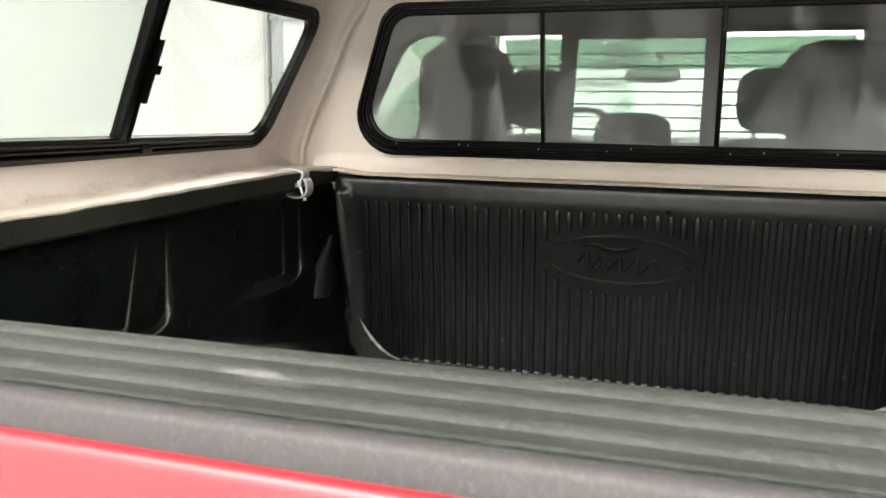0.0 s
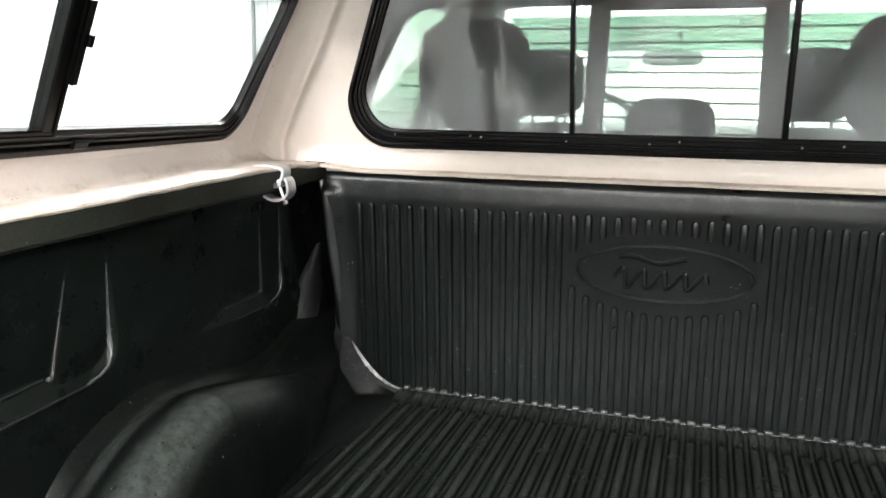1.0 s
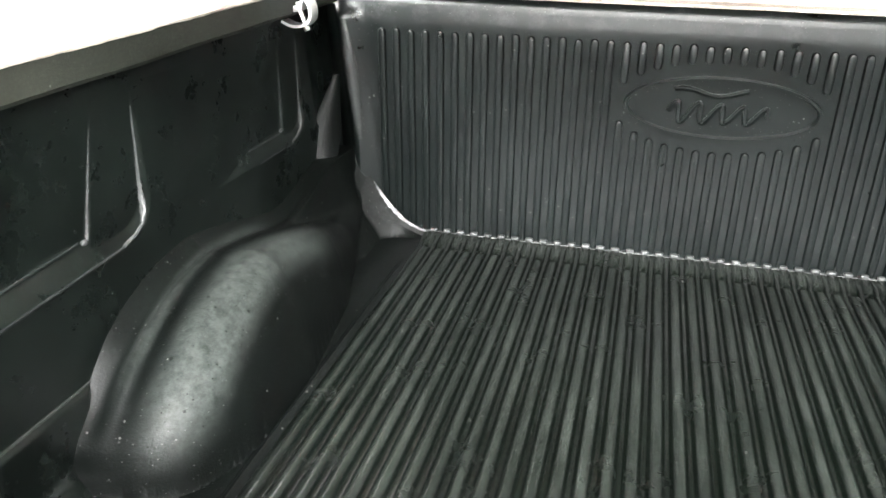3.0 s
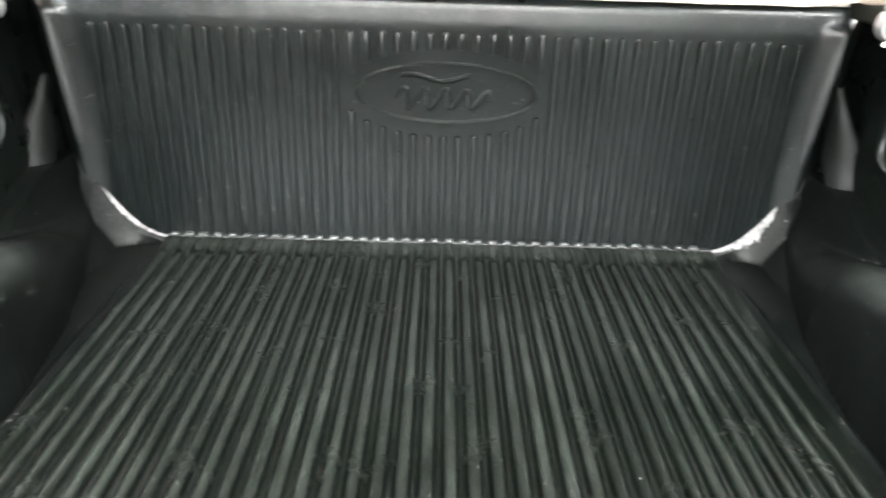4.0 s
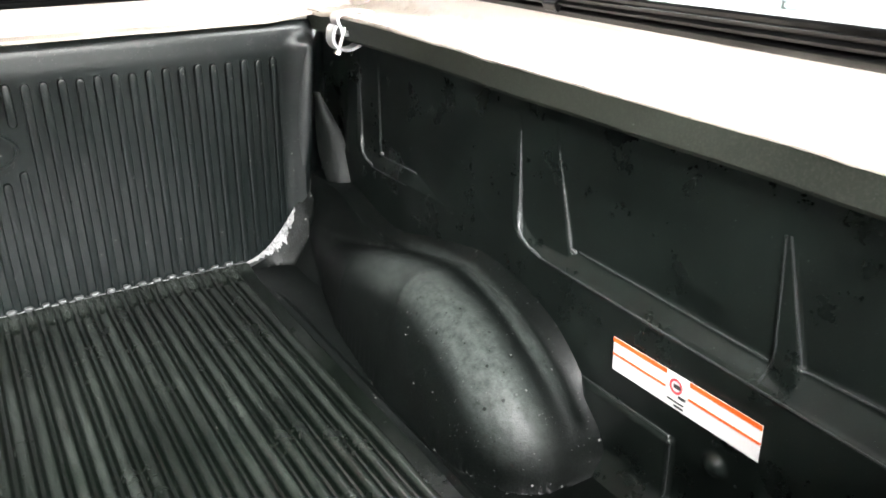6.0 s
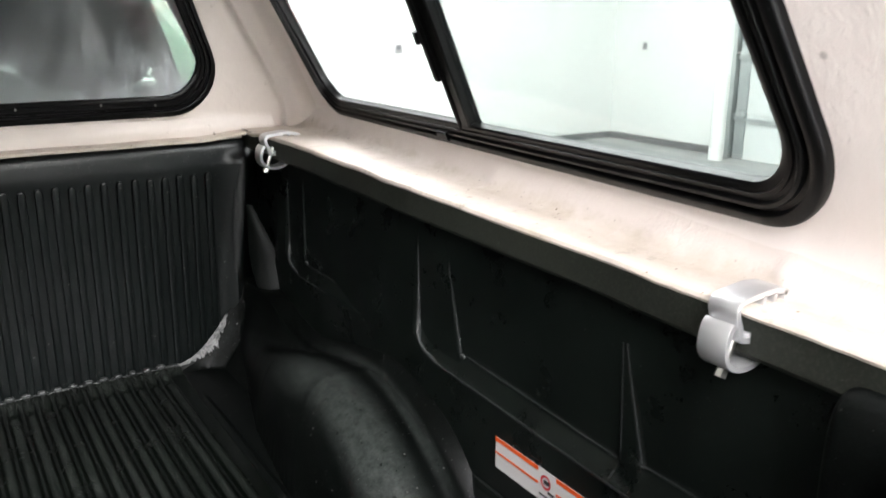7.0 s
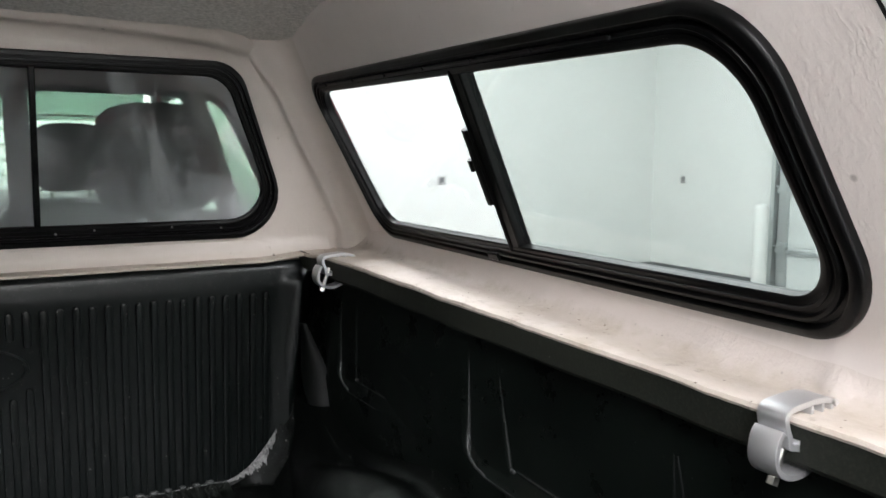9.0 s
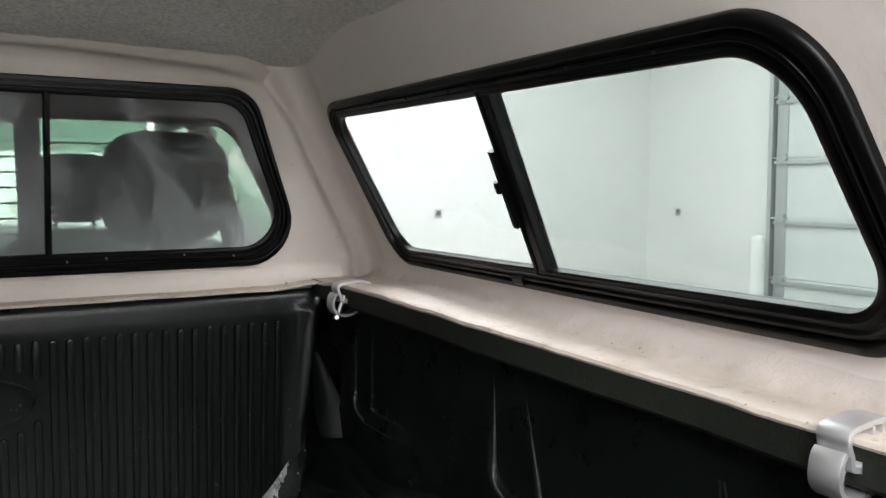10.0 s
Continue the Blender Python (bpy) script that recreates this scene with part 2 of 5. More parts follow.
RED = material("red_paint", (0.38, 0.011, 0.020), 0.38)
RED.node_tree.nodes["Principled BSDF"].inputs["Coat Weight"].default_value = 0.3
RED.node_tree.nodes["Principled BSDF"].inputs["Coat Roughness"].default_value = 0.38
bump(RED, noise_tex(RED, 500, 2), 0.05, 0.0003)
ALU = material("cast_aluminium", (0.66, 0.66, 0.67), 0.42, 0.85)
bump(ALU, noise_tex(ALU, 90, 4, 0.6, (1, 0.15, 1)), 0.12, 0.001)
STEEL = material("zinc_bolt", (0.62, 0.61, 0.58), 0.3, 1.0)
CHROME = material("polished_trim", (0.80, 0.79, 0.82), 0.38, 0.6)
RUBBER = material("rubber_seal", (0.012, 0.012, 0.013), 0.6)
bump(RUBBER, noise_tex(RUBBER, 120, 3), 0.15, 0.001)
GREY_SEAL = material("grey_bulb_seal", (0.16, 0.15, 0.16), 0.4)
bump(GREY_SEAL, noise_tex(GREY_SEAL, 90, 3), 0.12, 0.001)


def cloth(name, a, c2):
    m = material(name, a, 0.95, spec=0.15)
    nn, ll, bb = nodes_of(m)
    ll.new(mixed(m, noise_tex(m, 160, 3), a, c2), bb.inputs["Base Color"])
    bump(m, noise_tex(m, 300, 2), 0.4, 0.002)
    return m


SEAT = cloth("grey_cloth", (0.011, 0.012, 0.012), (0.024, 0.025, 0.025))
SEAT_BACK = cloth("pale_grey_cloth", (0.40, 0.39, 0.42), (0.50, 0.49, 0.52))
CAB_LINER = cloth("cab_headlining", (0.34, 0.37, 0.35), (0.44, 0.47, 0.45))
STICK_WHITE = material("sticker_white", (0.52, 0.515, 0.51), 0.5, spec=0.3)
bump(STICK_WHITE, noise_tex(STICK_WHITE, 60, 3), 0.1, 0.0006)
ORANGE = material("sticker_orange", (0.60, 0.075, 0.010), 0.5, spec=0.3)
INK = material("printed_ink", (0.02, 0.02, 0.022), 0.5)
INK_RED = material("printed_red", (0.5, 0.04, 0.05), 0.5)
WIRE = material("heater_wire", (0.07, 0.06, 0.055), 0.6)


def glass(name, tint, dust, dust_scale=7.0, droplets=False, haze=0.0, mist=0.0):
    m = bpy.data.materials.new(name)
    m.use_nodes = True
    nn, ll = m.node_tree.nodes, m.node_tree.links
    nn.remove(nn["Principled BSDF"])
    out = nn["Material Output"]
    clear, gloss, film = nn.new("ShaderNodeBsdfTransparent"), nn.new("ShaderNodeBsdfGlossy"), nn.new("ShaderNodeBsdfDiffuse")
    clear.inputs[0].default_value = (*tint, 1)
    gloss.inputs["Roughness"].default_value = 0.02
    film.inputs[0].default_value = (0.59, 0.61, 0.63, 1)
    edge = nn.new("ShaderNodeLayerWeight")
    edge.inputs["Blend"].default_value = 0.5
    power = nn.new("ShaderNodeMath")
    power.operation, power.inputs[1].default_value = "POWER", 5.0
    ll.new(edge.outputs["Facing"], power.inputs[0])
    fres = nn.new("ShaderNodeMapRange")
    fres.inputs["To Min"].default_value, fres.inputs["To Max"].default_value = 0.020, 0.6
    ll.new(power.outputs[0], fres.inputs["Value"])
    first, second = nn.new("ShaderNodeMixShader"), nn.new("ShaderNodeMixShader")
    ll.new(fres.outputs[0], first.inputs[0])
    through_pane = clear.outputs[0]
    if haze:
        # a breath of fog that softens what lies behind
        fog, blend = nn.new("ShaderNodeBsdfRefraction"), nn.new("ShaderNodeMixShader")
        fog.inputs["Color"].default_value = (*tint, 1)
        fog.inputs["Roughness"].default_value, fog.inputs["IOR"].default_value = 0.30, 1.012
        blend.inputs[0].default_value = haze
        ll.new(clear.outputs[0], blend.inputs[1])
        ll.new(fog.outputs[0], blend.inputs[2])
        through_pane = blend.outputs[0]
    ll.new(through_pane, first.inputs[1])
    ll.new(gloss.outputs[0], first.inputs[2])
    tc, t = nn.new("ShaderNodeTexCoord"), nn.new("ShaderNodeTexNoise")
    t.inputs["Scale"].default_value, t.inputs["Detail"].default_value, t.inputs["Roughness"].default_value = dust_scale, 7, 0.65
    runs = nn.new("ShaderNodeMapping")
    runs.inputs["Scale"].default_value = (1.5, 1.5, 0.75)
    ll.new(tc.outputs["Object"], runs.inputs["Vector"])
    ll.new(runs.outputs["Vector"], t.inputs["Vector"])
    r = nn.new("ShaderNodeMapRange")
    r.inputs["From Min"].default_value, r.inputs["From Max"].default_value = 0.42, 0.78
    r.inputs["To Min"].default_value, r.inputs["To Max"].default_value = dust[0], dust[1]
    ll.new(t.outputs["Fac"], r.inputs["Value"])
    fac = r.outputs["Result"]
    if droplets:
        v = nn.new("ShaderNodeTexVoronoi")
        v.inputs["Scale"].default_value = 170
        ll.new(tc.outputs["Object"], v.inputs["Vector"])
        dot = nn.new("ShaderNodeMath")
        dot.operation, dot.inputs[1].default_value = "LESS_THAN", 0.24
        ll.new(v.outputs["Distance"], dot.inputs[0])
        gate = nn.new("ShaderNodeMath")
        gate.operation, gate.inputs[1].default_value = "GREATER_THAN", 0.53
        ll.new(t.outputs["Fac"], gate.inputs[0])
        both = nn.new("ShaderNodeMath")
        both.operation = "MULTIPLY"
        ll.new(dot.outputs[0], both.inputs[0])
        ll.new(gate.outputs[0], both.inputs[1])
        add = nn.new("ShaderNodeMath")
        add.operation, add.use_clamp = "ADD", True
        ll.new(fac, add.inputs[0])
        ll.new(both.outputs[0], add.inputs[1])
        fac = add.outputs[0]
    if mist:
        # condensation that has settled along the foot of the pane
        sep_z, low, wet = nn.new("ShaderNodeSeparateXYZ"), nn.new("ShaderNodeMapRange"), nn.new("ShaderNodeMath")
        ll.new(tc.outputs["Object"], sep_z.inputs[0])
        ll.new(sep_z.outputs["Z"], low.inputs["Value"])
        low.inputs["From Min"].default_value, low.inputs["From Max"].default_value = 0.76, 0.63
        low.inputs["To Min"].default_value, low.inputs["To Max"].default_value = 0.0, 2.0 * mist
        wet.operation = "MULTIPLY_ADD"
        # it has run down in drips, and lies thicker towards both ends of the window
        drip, thin, drips, ends, far, wide, much = (nn.new("ShaderNode" + k) for k in ("Mapping", "TexNoise", "MapRange", "MapRange", "Math", "Math", "Math"))
        drip.inputs["Scale"].default_value = (9, 9, 0.9)
        ll.new(tc.outputs["Object"], drip.inputs["Vector"])
        ll.new(drip.outputs["Vector"], thin.inputs["Vector"])
        thin.inputs["Scale"].default_value, thin.inputs["Detail"].default_value = 8, 4
        drips.inputs["From Min"].default_value, drips.inputs["From Max"].default_value = 0.42, 0.62
        drips.inputs["To Min"].default_value = 0.35
        ll.new(thin.outputs["Fac"], drips.inputs["Value"])
        far.operation = "ABSOLUTE"
        ll.new(sep_z.outputs["X"], far.inputs[0])
        ll.new(far.outputs[0], ends.inputs["Value"])
        ends.inputs["From Min"].default_value, ends.inputs["From Max"].default_value = 0.54, 0.64
        ends.inputs["To Min"].default_value, ends.inputs["To Max"].default_value = 0.6, 2.2
        wide.operation = much.operation = "MULTIPLY"
        ll.new(ends.outputs["Result"], wide.inputs[0])
        ll.new(low.outputs["Result"], wide.inputs[1])
        ll.new(wide.outputs[0], much.inputs[0])
        ll.new(drips.outputs["Result"], much.inputs[1])
        ll.new(much.outputs[0], wet.inputs[0])
        ll.new(t.outputs["Fac"], wet.inputs[1])
        ll.new(fac, wet.inputs[2])
        fac = wet.outputs[0]
    ll.new(fac, second.inputs[0])
    ll.new(first.outputs[0], second.inputs[1])
    ll.new(film.outputs[0], second.inputs[2])
    ll.new(second.outputs[0], out.inputs["Surface"])
    return m


GLASS_CLEAR = glass("clear_glass", (0.585, 0.605, 0.60), (0.0, 0.003))
GLASS_SCREEN = glass("screened_glass", (0.50, 0.53, 0.52), (0.015, 0.03), 3.0)
GLASS_DUSTY = glass("dusty_glass", (0.80, 0.82, 0.805), (0.022, 0.29), 6.0, True, 0.78, 0.30)
GLASS_PRIVACY = glass("privacy_glass", (0.45, 0.54, 0.48), (0.02, 0.05), 4.0)
GLASS_BAND = glass("shade_band_glass", (0.46, 0.55, 0.50), (0.05, 0.10), 4.0)
GLASS_CAB = glass("cab_glass", (0.84, 0.90, 0.87), (0.0, 0.06), 4.0)


def wall_paint(name, base, streak):
    m = material(name, base, 0.55)
    nn, ll, bb = nodes_of(m)
    ll.new(mixed(m, ramp(m, noise_tex(m, 0.8, 6, 0.6), [(0.35, grey(0.0)), (0.75, grey(1.0))]), base, streak), bb.inputs["Base Color"])
    bump(m, noise_tex(m, 30, 3), 0.08, 0.003)
    return m


WHITE_WALL = wall_paint("white_wall_paint", (0.80, 0.81, 0.79), (0.785, 0.797, 0.777))
CEILING_PAINT = wall_paint("ceiling_paint", (0.80, 0.80, 0.79), (0.75, 0.75, 0.74))
DOOR_PANEL = wall_paint("door_panel_white", (0.72, 0.75, 0.73), (0.66, 0.69, 0.68))
CONCRETE = wall_paint("concrete_floor", (0.34, 0.345, 0.34), (0.25, 0.255, 0.255))
BASE_STRIP = wall_paint("dark_base_strip", (0.16, 0.165, 0.17), (0.11, 0.115, 0.12))
GALV = material("galvanised_steel", (0.50, 0.53, 0.53), 0.45, 0.7)
bump(GALV, noise_tex(GALV, 40, 3), 0.1, 0.002)

# ---- mesh helpers ----
def mesh_of(name, verts, faces, mat, smooth=True, crease=38):
    me = bpy.data.meshes.new(name)
    me.from_pydata([tuple(v) for v in verts], [], [tuple(f) for f in faces])
    me.materials.append(mat)
    bm = bmesh.new()
    bm.from_mesh(me)
    bmesh.ops.remove_doubles(bm, verts=bm.verts, dist=1e-6)
    bmesh.ops.recalc_face_normals(bm, faces=bm.faces)
    bm.to_mesh(me)
    bm.free()
    if smooth:
        me.polygons.foreach_set("use_smooth", [True] * len(me.polygons))
        me.set_sharp_from_angle(angle=radians(crease))
    me.update()
    return me


def piece(name, verts, faces, mat, parent=None, label="", smooth=True, crease=38):
    ob = new(name, mesh_of(name, verts, faces, mat, smooth, crease))
    if parent:
        ob.parent = parent
    if label:
        tagged(ob, label)
    return ob


def part(name, bm, mat, parent=None, label="", smooth=True):
    me = bpy.data.meshes.new(name)
    bmesh.ops.recalc_face_normals(bm, faces=bm.faces)
    bm.to_mesh(me)
    bm.free()
    me.materials.append(mat)
    if smooth:
        me.polygons.foreach_set("use_smooth", [True] * len(me.polygons))
        me.set_sharp_from_angle(angle=radians(38))
    ob = new(name, me)
    if parent:
        ob.parent = parent
    if label:
        tagged(ob, label)
    return ob


def empty(name, label, category, group="", at=(0, 0, 0), kind=""):
    ob = new(name)
    ob.location = at
    ob.empty_display_size = 0.05
    return tagged(ob, label, category, group, kind)


def grid(nu, nv, fn, wrap=False):
    """A sheet of (nu+1) x (nv+1) points fn(u, v), u and v from 0 to 1."""
    vs = [fn(i / nu, j / nv) for i in range(nu + 1) for j in range(nv + 1)]
    k = nv + 1
    fs = [(i * k + j, (i + 1) * k + j, (i + 1) * k + j + 1, i * k + j + 1) for i in range(nu) for j in range(nv)]
    return vs, fs


def merged(*sets):
    vs, fs = [], []
    for v, f in sets:
        k = len(vs)
        vs += list(v)
        fs += [tuple(i + k for i in q) for q in f]
    return vs, fs


def box_set(x0, x1, y0, y1, z0, z1, b=0.0):
    """A box; b chamfers all its edges."""
    if b <= 0:
        v = [(x, y, z) for x in (x0, x1) for y in (y0, y1) for z in (z0, z1)]
        return v, [(0, 1, 3, 2), (4, 6, 7, 5), (0, 4, 5, 1), (2, 3, 7, 6), (0, 2, 6, 4), (1, 5, 7, 3)]
    bm = bmesh.new()
    bmesh.ops.create_cube(bm, size=1, matrix=Matrix.Translation(((x0 + x1) / 2, (y0 + y1) / 2, (z0 + z1) / 2)) @ Matrix.Diagonal((x1 - x0, y1 - y0, z1 - z0, 1)))
    bmesh.ops.bevel(bm, geom=bm.edges[:], offset=b, segments=2, affect="EDGES", profile=0.6)
    v = [tuple(q.co) for q in bm.verts]
    bm.verts.index_update()
    f = [tuple(q.index for q in p.verts) for p in bm.faces]
    bm.free()
    return v, f


def tube_set(points, r, n=10, close=False):
    """A round bar along the points."""
    P = [Vector(p) for p in points]
    vs, fs = [], []
    for i, p in enumerate(P):
        a, b = P[max(i - 1, 0)], P[min(i + 1, len(P) - 1)]
        if close:
            a, b = P[i - 1], P[(i + 1) % len(P)]
        t = (b - a).normalized()
        u = t.orthogonal().normalized() if abs(t.z) > 0.9 else t.cross(Vector((0, 0, 1))).normalized()
        w = t.cross(u)
        vs += [tuple(p + r * (math.cos(2 * math.pi * k / n) * u + math.sin(2 * math.pi * k / n) * w)) for k in range(n)]
    m = len(P)
    for i in range(m if close else m - 1):
        j = (i + 1) % m
        fs += [(i * n + k, j * n + k, j * n + (k + 1) % n, i * n + (k + 1) % n) for k in range(n)]
    if not close:
        fs += [tuple(range(n)), tuple((m - 1) * n + k for k in range(n))]
    return vs, fs


def strip_set(profile, a, b, along):
    """A closed 2D profile pushed from a to b; along(p, s) gives the point."""
    n = len(profile)
    vs = [along(p, a) for p in profile] + [along(p, b) for p in profile]
    fs = [(k, (k + 1) % n, n + (k + 1) % n, n + k) for k in range(n)] + [tuple(range(n)), tuple(range(n, 2 * n))]
    return vs, fs


def rounded(corners, radii, seg=8, side=6):
    """A closed outline in 2D with rounded corners; outlines of equal counts correspond point by point."""
    out, n = [], len(corners)
    arcs = []
    for i in range(n):
        p, q, r = Vector(corners[i - 1]), Vector(corners[i]), Vector(corners[(i + 1) % n])
        d0, d1 = (p - q).normalized(), (r - q).normalized()
        ang = d0.angle(d1)
        t = radii[i] / math.tan(ang / 2)
        c = q + (d0 + d1).normalized() * (radii[i] / math.sin(ang / 2))
        s, e = q + d0 * t, q + d1 * t
        a0 = math.atan2(s.y - c.y, s.x - c.x)
        a1 = math.atan2(e.y - c.y, e.x - c.x)
        d = (a1 - a0 + math.pi) % (2 * math.pi) - math.pi
        arcs.append([(c.x + radii[i] * math.cos(a0 + d * k / seg), c.y + radii[i] * math.sin(a0 + d * k / seg)) for k in range(seg + 1)])
    for i in range(n):
        out += arcs[i]
        a, b = arcs[i][-1], arcs[(i + 1) % n][0]
        out += [(a[0] + (b[0] - a[0]) * k / side, a[1] + (b[1] - a[1]) * k / side) for k in range(1, side)]
    return out


def loops_set(loops, closed_ends=False):
    """Sheets between consecutive closed loops of equal length."""
    n = len(loops[0])
    vs = [p for lp in loops for p in lp]
    fs = [(i * n + k, i * n + (k + 1) % n, (i + 1) * n + (k + 1) % n, (i + 1) * n + k) for i in range(len(loops) - 1) for k in range(n)]
    if closed_ends:
        fs += [tuple(range(n)), tuple((len(loops) - 1) * n + k for k in range(n))]
    return vs, fs


def smooth01(a, b, x):
    t = min(max((x - a) / (b - a), 0.0), 1.0)
    return t * t * (3 - 2 * t)


def cushion_set(cx, cy, cz, w, d, h, e=3.2, nu=26, nv=16, lean=0.0):
    """A stuffed, rounded block."""
    def sp(c, p):
        return math.copysign(abs(c) ** p, c)

    def at(u, v):
        a, b = 2 * math.pi * u, math.pi * (v - 0.5)
        x = sp(math.cos(b), 2 / e) * sp(math.cos(a), 2 / e)
        y = sp(math.cos(b), 2 / e) * sp(math.sin(a), 2 / e)
        z = sp(math.sin(b), 2 / e)
        return (cx + x * w / 2, cy + y * d / 2 + lean * z * h / 2, cz + z * h / 2)
    return grid(nu, nv, at)

# ---- the workshop round the truck ----
RX0, RX1, RY0, RY1, RZ1 = -6.4, 8.6, -6.5, 8.8, 4.2


def structure(name, sets, mat, label, category, smooth=False):
    return tagged(piece(name, *sets, mat, smooth=smooth), label, category, kind="structure")


structure("floor", box_set(RX0, RX1, RY0, RY1, GROUND - 0.2, GROUND), CONCRETE, "grey sealed concrete workshop floor with stains", "floor")
structure("ceiling", box_set(RX0, RX1, RY0, RY1, RZ1, RZ1 + 0.2), CEILING_PAINT, "plain white workshop ceiling", "ceiling")
structure("wall_north", box_set(RX0 - 0.2, RX1 + 0.2, RY1, RY1 + 0.2, GROUND, RZ1), WHITE_WALL, "smooth white-painted workshop wall", "wall")
structure("wall_south", box_set(RX0 - 0.2, RX1 + 0.2, RY0 - 0.2, RY0, GROUND, RZ1), WHITE_WALL, "smooth white-painted workshop wall", "wall")
structure("wall_west", box_set(RX0 - 0.2, RX0, RY0, RY1, GROUND, RZ1), WHITE_WALL, "smooth white-painted workshop wall", "wall")
structure("wall_east", box_set(RX1, RX1 + 0.2, RY0, RY1, GROUND, RZ1), WHITE_WALL, "smooth white-painted workshop wall", "wall")
structure("baseboard", merged(box_set(RX0 + 0.03, RX1 - 0.02, RY1 - 0.02, RY1, GROUND, GROUND + 0.09), box_set(RX1 - 0.02, RX1, 6.9, RY1 - 0.02, GROUND, GROUND + 0.09)), BASE_STRIP, "dark grey base strip along the white walls", "baseboard")


def sectional_door(x, inward, y0, y1, label):
    """A sectional overhead door in a side wall, with ribbed sections, struts, hinges and its track."""
    door = empty("garage_door", label, "garage door", at=(x, (y0 + y1) / 2, GROUND), kind="structure")
    o = Vector((x, (y0 + y1) / 2, GROUND))

    def loc(sets):
        return [tuple(Vector(v) - o) for v in sets[0]], sets[1]

    def bx(a, b, ya, yb, za, zb, ch=0.0):
        xa, xb = sorted((x + inward * a, x + inward * b))
        return box_set(xa, xb, ya, yb, za, zb, ch)
    z0, h = GROUND, 0.54
    while z0 < 2.6:
        panel = [bx(0.02, 0.055, y0, y1, z0 + 0.004, z0 + h - 0.004)]
        for r in range(14):
            zz = z0 + 0.05 + r * (h - 0.1) / 13
            panel.append(bx(0.055, 0.058, y0 + 0.02, y1 - 0.02, zz - 0.012, zz + 0.012))
        section = piece("section", *loc(merged(*panel)), DOOR_PANEL, door, smooth=False)
        piece("strut", *loc(merged(bx(0.062, 0.10, y0, y1, z0 + h - 0.045, z0 + h - 0.03), bx(0.085, 0.10, y0, y1, z0 + h - 0.075, z0 + h - 0.045))), GALV, door, "galvanised stiffening strut", smooth=False)
        edge = y1 if y1 > 0 else y0
        for side_y in (y0 + 0.10, y1 - 0.10):
            piece("hinge", *loc(merged(bx(0.06, 0.115, side_y - 0.06, side_y + 0.06, z0 + h - 0.05, z0 + h + 0.05, 0.006), tube_set([(x + inward * 0.10, side_y - 0.09, z0 + h), (x + inward * 0.10, side_y + 0.12, z0 + h)], 0.014, 8))), GALV, door)
        z0, h = z0 + h, 0.72
    for e, s in ((y1, 1), (y0, -1)):
        ya, yb = sorted((e + s * 0.02, e + s * 0.075))
        piece("track", *loc(merged(bx(0.05, 0.12, ya, yb, GROUND, 3.0), bx(0.0, 0.05, ya + 0.02, yb + 0.03, GROUND, 3.0))), GALV, door, "galvanised vertical track", smooth=False)
        ya, yb = sorted((e - s * 0.01, e - s * 0.16))
        piece("end_stile", *loc(bx(0.062, 0.07, ya, yb, GROUND, 2.6)), GALV, door, smooth=False)
    return door


sectional_door(RX1, -1, 2.6, 6.62, "closed white ribbed sectional garage door with galvanised struts")
north_door = sectional_door(RX1, -1, 2.2, 6.4, "closed white ribbed sectional garage door in the wall ahead of the truck")
north_door.matrix_basis = pose(-2.83, RY1, GROUND, 0, 0, 90)


def bollard(x, y):
    prof = [(0.0, 0.0), (0.085, 0.0), (0.085, 1.0), (0.078, 1.03), (0.05, 1.055), (0.0, 1.06)]
    post = empty("bollard", "white-painted steel guard post on the concrete floor", "bollard", at=(x, y, GROUND))
    piece("post", *grid(20, len(prof) - 1, lambda u, v: (prof[round(v * 5)][0] * math.cos(2 * math.pi * u), prof[round(v * 5)][0] * math.sin(2 * math.pi * u), prof[round(v * 5)][1])), WHITE_WALL, post)
    piece("bolt", *tube_set([(-0.095, 0.0, 0.23), (-0.08, 0, 0.23)], 0.012, 8), STEEL, post)


bollard(8.25, 6.63)


def wall_tag(m):
    t = empty("wall_tag", "small white plastic tag with a dark square, on the white wall", "wall tag", "wall tags")
    piece("plate", *box_set(-0.055, 0.055, -0.006, 0.0, -0.055, 0.055, 0.002), STICK_WHITE, t)
    piece("mark", *box_set(-0.032, 0.032, -0.008, -0.0062, -0.024, 0.04), BASE_STRIP, t, smooth=False)
    piece("caption", *box_set(-0.05, 0.05, -0.008, -0.0062, -0.046, -0.036), BASE_STRIP, t, smooth=False)
    t.matrix_basis = m
    return t


tag = wall_tag(pose(5.09, RY1 - 0.001, 0.46))
copy_thing(tag, pose(RX1 - 0.001, 8.22, 0.44, 0, 0, -90))

# ---- bed liner ----
BED_END = 0.40          # the liner's rear edge
PITCH, RIB0, PANEL0 = 0.0316, -0.011, 0.001     # spacing of the ribs; the middle one on the floor and on the front panel


def bulk_y(z):
    return 2.0 - 0.072 * z


def corner_z(x, y):
    """The hollow that rises from the floor into the front corner."""
    v = max(0.0, (abs(x) - 0.598) / 0.175)
    w = min(max((y - 1.44) / 0.44, 0.0), 1.0)
    t = min(max((y - 1.950) / 0.042, 0.0), 1.0)
    sag = 0.078 * smooth01(0.598, 0.68, abs(x)) * (1 - smooth01(0.745, 0.772, abs(x))) * (1 - t)
    return max(0.205 * min(v, 0.98) ** 1.65 * w * w * (3 - 2 * w) - sag, 0.0)


